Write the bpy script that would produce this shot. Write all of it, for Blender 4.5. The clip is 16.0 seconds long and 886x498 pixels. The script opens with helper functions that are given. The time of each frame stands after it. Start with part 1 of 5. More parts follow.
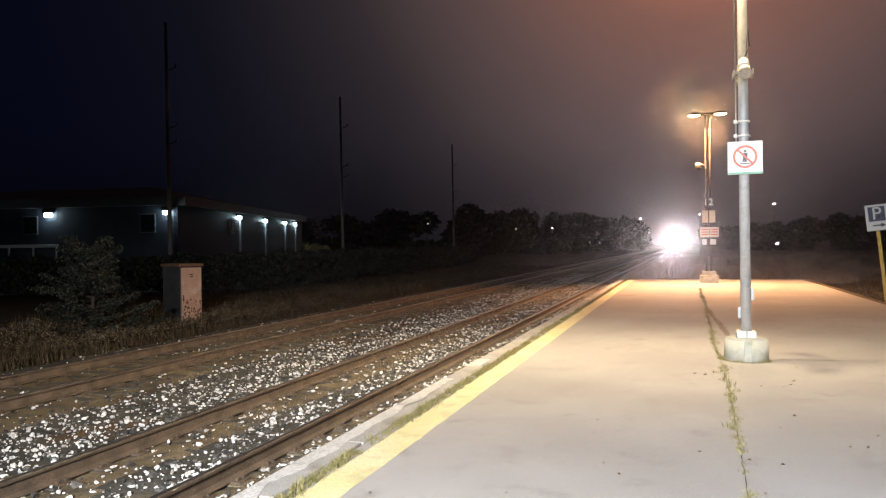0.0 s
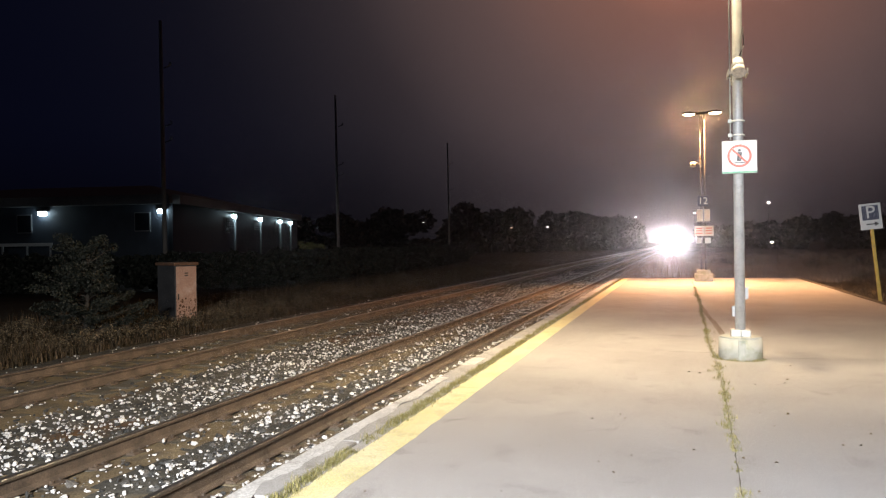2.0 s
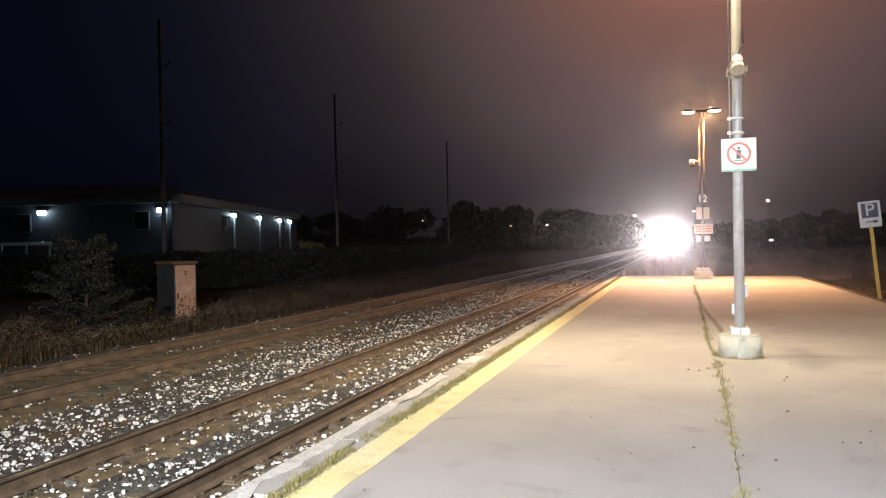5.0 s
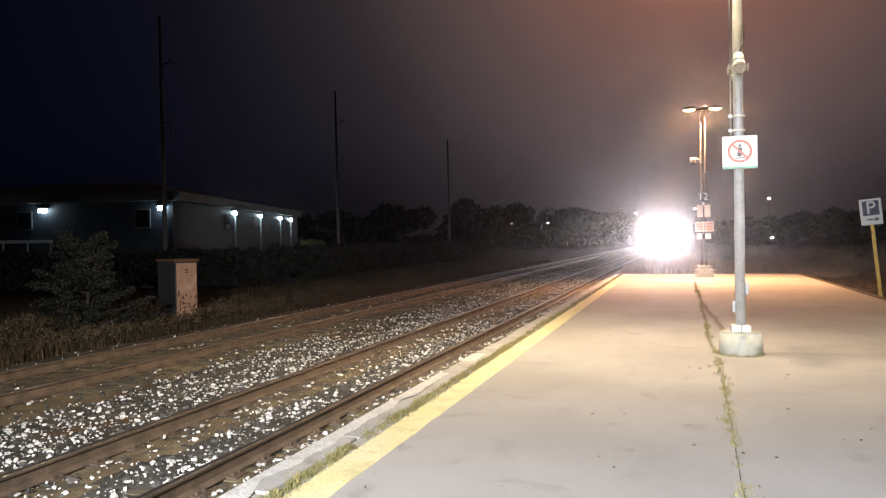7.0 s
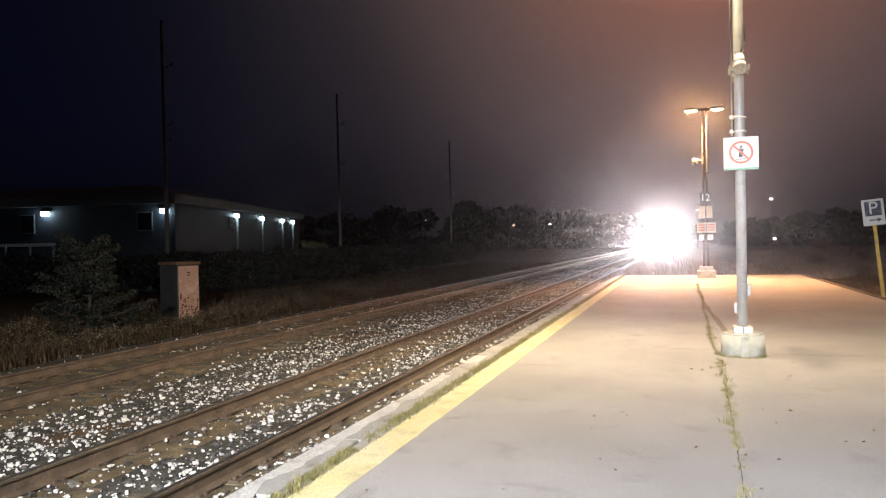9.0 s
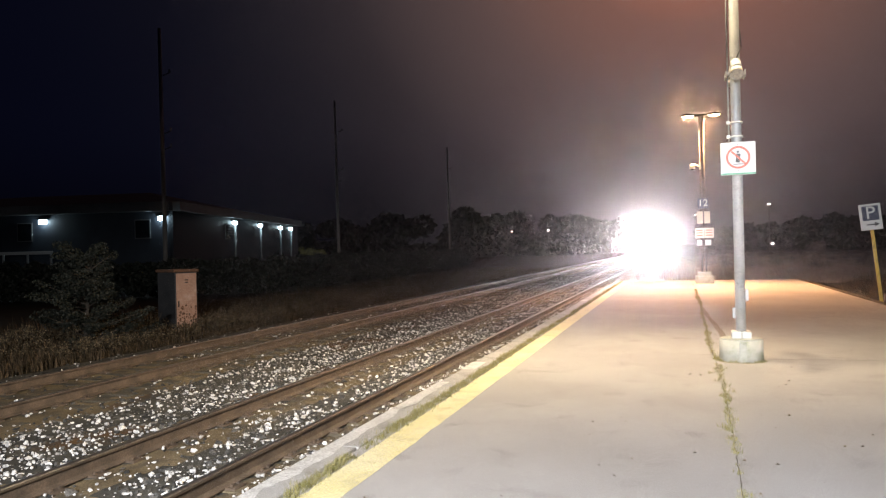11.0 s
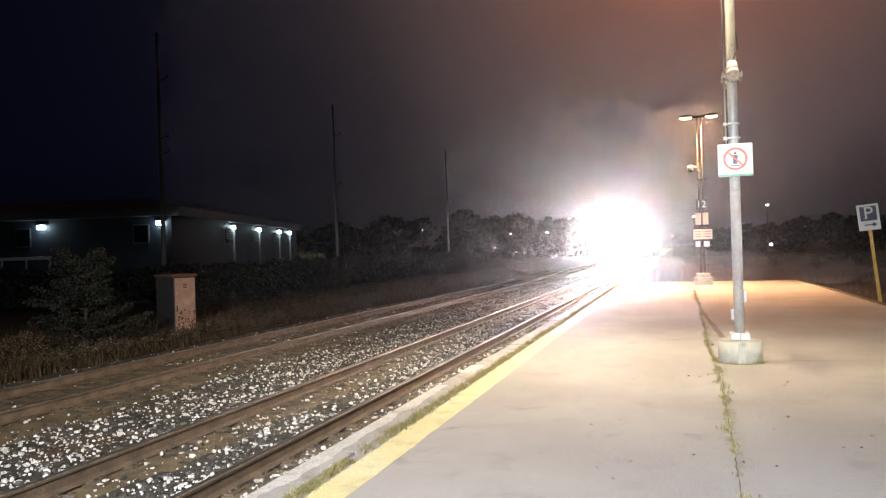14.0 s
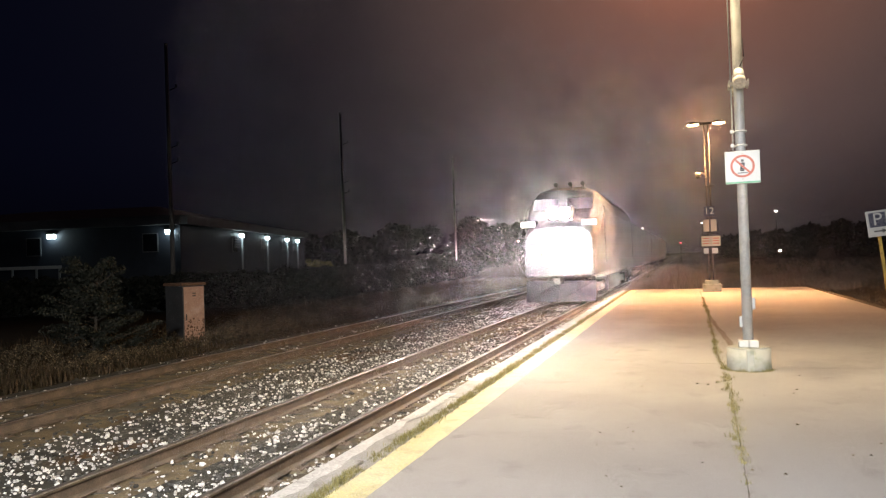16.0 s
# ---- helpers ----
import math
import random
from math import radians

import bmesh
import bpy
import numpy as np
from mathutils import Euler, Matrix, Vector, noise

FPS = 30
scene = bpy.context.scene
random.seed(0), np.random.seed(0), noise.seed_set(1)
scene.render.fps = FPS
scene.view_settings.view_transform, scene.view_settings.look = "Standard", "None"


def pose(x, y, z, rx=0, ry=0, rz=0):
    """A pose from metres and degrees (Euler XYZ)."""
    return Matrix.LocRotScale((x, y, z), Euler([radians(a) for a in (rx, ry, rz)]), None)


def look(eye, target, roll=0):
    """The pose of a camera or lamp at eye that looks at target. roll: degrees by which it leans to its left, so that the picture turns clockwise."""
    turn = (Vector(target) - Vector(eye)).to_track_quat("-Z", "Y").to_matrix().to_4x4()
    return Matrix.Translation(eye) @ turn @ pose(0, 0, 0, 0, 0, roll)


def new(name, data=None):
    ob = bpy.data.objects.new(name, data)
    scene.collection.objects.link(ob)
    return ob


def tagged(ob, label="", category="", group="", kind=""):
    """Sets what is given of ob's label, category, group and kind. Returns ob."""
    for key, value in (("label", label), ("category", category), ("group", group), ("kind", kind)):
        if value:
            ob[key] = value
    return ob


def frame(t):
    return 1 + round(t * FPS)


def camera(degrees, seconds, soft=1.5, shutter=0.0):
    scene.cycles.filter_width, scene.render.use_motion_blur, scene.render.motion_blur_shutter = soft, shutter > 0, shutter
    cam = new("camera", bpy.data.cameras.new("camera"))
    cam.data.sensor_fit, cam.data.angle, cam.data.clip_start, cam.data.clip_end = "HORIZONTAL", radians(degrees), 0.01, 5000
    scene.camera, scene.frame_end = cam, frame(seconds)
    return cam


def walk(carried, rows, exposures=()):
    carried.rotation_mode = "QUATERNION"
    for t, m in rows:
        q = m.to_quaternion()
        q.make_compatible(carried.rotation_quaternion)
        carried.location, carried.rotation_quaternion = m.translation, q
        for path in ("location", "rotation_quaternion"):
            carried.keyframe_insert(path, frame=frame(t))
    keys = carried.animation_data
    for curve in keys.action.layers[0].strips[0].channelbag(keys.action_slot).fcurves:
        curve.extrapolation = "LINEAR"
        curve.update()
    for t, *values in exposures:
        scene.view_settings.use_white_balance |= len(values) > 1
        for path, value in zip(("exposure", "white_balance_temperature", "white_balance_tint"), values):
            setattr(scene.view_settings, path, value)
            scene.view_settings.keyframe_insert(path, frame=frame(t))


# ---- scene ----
cam = camera(62.2, 16.0, soft=1.2)
PATH = [
    (0, (-0.243, 0.013, 1.741), (-0.867, 1.914, 1.734), -0.8),
    (0.5, (-0.241, 0.008, 1.745), (-0.862, 1.909, 1.738), -0.8),
    (1, (-0.239, 0.008, 1.746), (-0.857, 1.91, 1.738), -0.8),
    (1.5, (-0.244, 0.009, 1.74), (-0.859, 1.912, 1.731), -0.8),
    (2, (-0.238, 0.007, 1.746), (-0.85, 1.911, 1.735), -0.8),
    (2.5, (-0.238, 0.004, 1.744), (-0.848, 1.908, 1.733), -0.8),
    (3, (-0.237, 0.005, 1.744), (-0.847, 1.91, 1.732), -0.9),
    (3.5, (-0.234, 0.007, 1.743), (-0.845, 1.912, 1.73), -0.9),
    (4, (-0.238, 0.009, 1.745), (-0.848, 1.913, 1.731), -0.9),
    (6.5, (-0.238, 0.024, 1.74), (-0.85, 1.928, 1.721), -0.9),
    (7, (-0.238, 0.011, 1.74), (-0.851, 1.915, 1.719), -0.9),
    (7.5, (-0.235, 0.012, 1.739), (-0.852, 1.914, 1.719), -0.9),
    (8, (-0.234, 0.01, 1.739), (-0.852, 1.911, 1.718), -0.9),
    (8.5, (-0.229, 0.012, 1.742), (-0.849, 1.913, 1.723), -1.0),
    (9, (-0.227, 0.017, 1.746), (-0.845, 1.918, 1.73), -1.1),
    (11.5, (-0.217, 0.03, 1.741), (-0.829, 1.934, 1.746), -1.4),
    (12, (-0.213, 0.033, 1.742), (-0.823, 1.938, 1.749), -1.5),
    (12.5, (-0.212, 0.032, 1.742), (-0.822, 1.936, 1.747), -1.6),
    (13, (-0.211, 0.037, 1.745), (-0.821, 1.941, 1.749), -1.6),
    (13.5, (-0.209, 0.038, 1.746), (-0.819, 1.943, 1.751), -1.6),
    (14, (-0.207, 0.034, 1.748), (-0.818, 1.938, 1.757), -1.7),
    (14.5, (-0.178, -0.037, 1.755), (-0.793, 1.866, 1.767), -1.8),
    (15, (-0.19, -0.002, 1.759), (-0.813, 1.898, 1.781), -1.9),
    (15.5, (-0.197, -0.006, 1.76), (-0.827, 1.892, 1.79), -1.9),
    (16, (-0.197, -0.006, 1.76), (-0.827, 1.892, 1.79), -1.9),
]
EXPOSURES = [(0, 0.0, 6500, 10), (4, -0.03, 6500, 10), (9, -0.06, 6500, 10), (11.5, -0.14, 6500, 10), (14, -0.20, 6550, 10), (15.4, -0.26, 6900, 10), (16, -0.26, 6900, 10)]
walk(cam, [(t, look(eye, target, roll)) for t, eye, target, roll in PATH], EXPOSURES)

# ---- sky and lights ----
def link(nt, a, b):
    nt.links.new(a, b)


def make_world():
    w = bpy.data.worlds.new("night_sky")
    scene.world = w
    w.use_nodes = True
    nt = w.node_tree
    bg = nt.nodes["Background"]
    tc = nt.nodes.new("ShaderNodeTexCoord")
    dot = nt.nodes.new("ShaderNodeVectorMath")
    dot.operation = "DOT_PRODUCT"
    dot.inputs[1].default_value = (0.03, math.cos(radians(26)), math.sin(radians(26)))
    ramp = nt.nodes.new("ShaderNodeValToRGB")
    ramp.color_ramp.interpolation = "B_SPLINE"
    # the warm peak paints the glow of a lamp above the view
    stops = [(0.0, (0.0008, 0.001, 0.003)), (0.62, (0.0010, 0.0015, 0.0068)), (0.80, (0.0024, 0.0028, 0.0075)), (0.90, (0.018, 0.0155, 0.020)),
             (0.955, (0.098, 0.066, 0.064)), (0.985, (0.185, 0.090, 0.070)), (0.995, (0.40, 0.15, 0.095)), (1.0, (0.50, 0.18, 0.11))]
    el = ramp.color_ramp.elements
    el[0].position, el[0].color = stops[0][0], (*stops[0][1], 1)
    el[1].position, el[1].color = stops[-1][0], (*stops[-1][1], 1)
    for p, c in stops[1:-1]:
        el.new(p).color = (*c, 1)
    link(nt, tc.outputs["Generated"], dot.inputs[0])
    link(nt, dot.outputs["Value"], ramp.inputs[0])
    # the glow thins out towards the horizon
    sep = nt.nodes.new("ShaderNodeSeparateXYZ")
    low = nt.nodes.new("ShaderNodeMapRange")
    low.interpolation_type = "SMOOTHSTEP"
    low.inputs["From Min"].default_value, low.inputs["From Max"].default_value = -0.01, 0.17
    low.inputs["To Min"].default_value, low.inputs["To Max"].default_value = 0.32, 1.0
    mul = nt.nodes.new("ShaderNodeVectorMath")
    mul.operation = "SCALE"
    link(nt, tc.outputs["Generated"], sep.inputs[0])
    link(nt, sep.outputs["Z"], low.inputs["Value"])
    link(nt, ramp.outputs[0], mul.inputs[0])
    link(nt, low.outputs["Result"], mul.inputs["Scale"])
    # a lobe painted into the sky for the headlights' glare down the line
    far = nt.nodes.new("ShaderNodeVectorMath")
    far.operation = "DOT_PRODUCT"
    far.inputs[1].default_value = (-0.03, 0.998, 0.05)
    glare_lobe = nt.nodes.new("ShaderNodeValToRGB")
    glare_lobe.color_ramp.interpolation = "B_SPLINE"
    le = glare_lobe.color_ramp.elements
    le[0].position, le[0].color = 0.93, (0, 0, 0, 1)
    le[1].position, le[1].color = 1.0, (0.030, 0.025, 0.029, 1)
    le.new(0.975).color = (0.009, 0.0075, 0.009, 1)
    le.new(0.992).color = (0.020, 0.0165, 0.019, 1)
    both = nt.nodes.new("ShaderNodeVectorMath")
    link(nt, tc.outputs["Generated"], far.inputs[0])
    link(nt, far.outputs["Value"], glare_lobe.inputs[0])
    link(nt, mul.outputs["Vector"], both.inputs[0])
    link(nt, glare_lobe.outputs[0], both.inputs[1])
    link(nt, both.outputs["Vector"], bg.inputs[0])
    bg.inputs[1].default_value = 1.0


def lamp(name, place, watts, colour, size=0.3, aim=None, spread=170):
    d = bpy.data.lights.new(name, "AREA")
    d.shape, d.size, d.energy, d.color, d.spread = "DISK", size, watts, colour, radians(spread)
    ob = new(name, d)
    ob.matrix_world = look(place, aim or (place[0], place[1] + 0.001, place[2] - 1))
    return ob


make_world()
POLE_X, LAMP_Z = 0.615, 7.35
POLES_Y = (11.75, 34.1)  # the platform lamp posts
ARM = (0.64, 0.54)
WHITE, WARM, AMBER = (0.96, 0.965, 1.0), (1.0, 0.77, 0.48), (1.0, 0.50, 0.23)
# near post: most watts go to the track-side lamp, so the post's shadow shows
for py, arm, power, tone, tilt, ahead in ((POLES_Y[0], ARM[0], (580, 260), WARM, 0.56, 0.0), (POLES_Y[1], ARM[1], (1350, 1350), AMBER, 0.2, -0.5)):
    for side, watts in zip((-arm, arm), power):
        x = POLE_X + side
        lamp("platform_lamp_light", (x, py, LAMP_Z - 0.13), watts, tone, 0.26, (x + math.copysign(tilt, side), py + ahead, LAMP_Z - 1.13), 104 if tone is WARM else 118)
# two white fill lights added unseen behind the camera to light the near platform
FILL_SPOT = (-1.1, -5.0)
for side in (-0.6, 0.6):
    x = FILL_SPOT[0] + side
    lamp("fill_light", (x, FILL_SPOT[1], 3.98), 1540, WHITE, 0.12, (x + 0.17, FILL_SPOT[1] + 1, 3.98 - 0.45), 134)


# ---- materials ----
def surface(name, c1, c2, rough=0.8, metal=0.0, scale=3.0, grain=60.0, bump=0.2, spread=0.5, c3=None, c3_amount=0.5, c3_scale=1.2, vary=0.0, spec=0.5, stretch=None, speckle=None, grit=0.55):
    """A worn surface: two tones at a large scale, fine grain over them, stains of a third tone, relief."""
    m = bpy.data.materials.new(name)
    m.use_nodes = True
    nt = m.node_tree
    n = nt.nodes
    b = n["Principled BSDF"]
    tc = n.new("ShaderNodeTexCoord")
    vec = tc.outputs["Object"]
    if stretch:
        mp = n.new("ShaderNodeMapping")
        mp.inputs["Scale"].default_value = stretch
        link(nt, vec, mp.inputs["Vector"])
        vec = mp.outputs["Vector"]

    def tex(s, detail=5.0):
        t = n.new("ShaderNodeTexNoise")
        t.inputs["Scale"].default_value, t.inputs["Detail"].default_value = s, detail
        link(nt, vec, t.inputs["Vector"])
        return t.outputs["Fac"]

    def ramp(src, lo, hi):
        r = n.new("ShaderNodeMapRange")
        r.inputs["From Min"].default_value, r.inputs["From Max"].default_value = lo, hi
        link(nt, src, r.inputs["Value"])
        return r.outputs["Result"]

    def mix(fac, a, bb, mode="MIX"):
        x = n.new("ShaderNodeMix")
        x.data_type, x.blend_type = "RGBA", mode
        for sock, v in ((x.inputs["Factor"], fac), (x.inputs["A"], a), (x.inputs["B"], bb)):
            if isinstance(v, (int, float)):
                sock.default_value = v
            elif isinstance(v, tuple):
                sock.default_value = (*v, 1)
            else:
                link(nt, v, sock)
        return x.outputs["Result"]

    fine = tex(grain, 4.0)
    col = mix(ramp(tex(scale), 0.5 - 0.25 * spread, 0.5 + 0.25 * spread), c1, c2)
    if c3:
        col = mix(ramp(tex(c3_scale, 6.0), 0.62 - 0.25 * c3_amount, 0.70 - 0.1 * c3_amount), col, c3)
    col = mix(grit, col, mix(1.0, col, ramp(fine, 0.25, 0.75), "MULTIPLY"), "MIX")
    if speckle:
        col = mix(ramp(tex(85.0, 2.0), 0.60, 0.66), col, speckle)
        col = mix(ramp(tex(60.0, 2.0), 0.38, 0.33), col, tuple(0.78 * c for c in c1))
    if vary:
        oi = n.new("ShaderNodeObjectInfo")
        hsv = n.new("ShaderNodeHueSaturation")
        link(nt, ramp(oi.outputs["Random"], 0, 1), hsv.inputs["Value"])
        hsv.inputs["Value"].default_value = 1
        mr = n.new("ShaderNodeMapRange")
        mr.inputs["To Min"].default_value, mr.inputs["To Max"].default_value = 1 - vary, 1 + vary
        link(nt, oi.outputs["Random"], mr.inputs["Value"])
        link(nt, mr.outputs["Result"], hsv.inputs["Value"])
        link(nt, col, hsv.inputs["Color"])
        col = hsv.outputs["Color"]
    link(nt, col, b.inputs["Base Color"])
    b.inputs["Metallic"].default_value = metal
    b.inputs["Specular IOR Level"].default_value = spec
    mr = n.new("ShaderNodeMapRange")
    mr.inputs["To Min"].default_value, mr.inputs["To Max"].default_value = max(0.02, rough - 0.12), min(1.0, rough + 0.12)
    link(nt, fine, mr.inputs["Value"])
    link(nt, mr.outputs["Result"], b.inputs["Roughness"])
    if bump:
        bp = n.new("ShaderNodeBump")
        bp.inputs["Strength"].default_value, bp.inputs["Distance"].default_value = bump, 0.01
        link(nt, fine, bp.inputs["Height"])
        link(nt, bp.outputs["Normal"], b.inputs["Normal"])
    return m


def glow(name, colour, strength):
    m = bpy.data.materials.new(name)
    m.use_nodes = True
    b = m.node_tree.nodes["Principled BSDF"]
    b.inputs["Base Color"].default_value = (*colour, 1)
    b.inputs["Emission Color"].default_value = (*colour, 1)
    b.inputs["Emission Strength"].default_value = strength
    return m


def islands(name, tones, rough=0.8, bump=0.0, spec=0.4, grain=40):
    """For joined small pieces: each piece takes its own tone from the list of (share, colour)."""
    m = bpy.data.materials.new(name)
    m.use_nodes = True
    nt = m.node_tree
    b = nt.nodes["Principled BSDF"]
    g = nt.nodes.new("ShaderNodeNewGeometry")
    r = nt.nodes.new("ShaderNodeValToRGB")
    r.color_ramp.interpolation = "CONSTANT" if len(tones) > 3 else "LINEAR"
    el = r.color_ramp.elements
    el[0].position, el[0].color = tones[0][0], (*tones[0][1], 1)
    el[1].position, el[1].color = tones[-1][0], (*tones[-1][1], 1)
    for p, c in tones[1:-1]:
        el.new(p).color = (*c, 1)
    link(nt, g.outputs["Random Per Island"], r.inputs[0])
    tx = nt.nodes.new("ShaderNodeTexNoise")
    tx.inputs["Scale"].default_value = grain
    tc = nt.nodes.new("ShaderNodeTexCoord")
    link(nt, tc.outputs["Object"], tx.inputs["Vector"])
    x = nt.nodes.new("ShaderNodeMix")
    x.data_type, x.blend_type = "RGBA", "MULTIPLY"
    x.inputs["Factor"].default_value = 0.6
    mr = nt.nodes.new("ShaderNodeMapRange")
    mr.inputs["From Min"].default_value, mr.inputs["From Max"].default_value = 0.3, 0.6
    link(nt, tx.outputs["Fac"], mr.inputs["Value"])
    link(nt, r.outputs[0], x.inputs["A"])
    link(nt, mr.outputs["Result"], x.inputs["B"])
    link(nt, x.outputs["Result"], b.inputs["Base Color"])
    b.inputs["Roughness"].default_value = rough
    b.inputs["Specular IOR Level"].default_value = spec
    return m


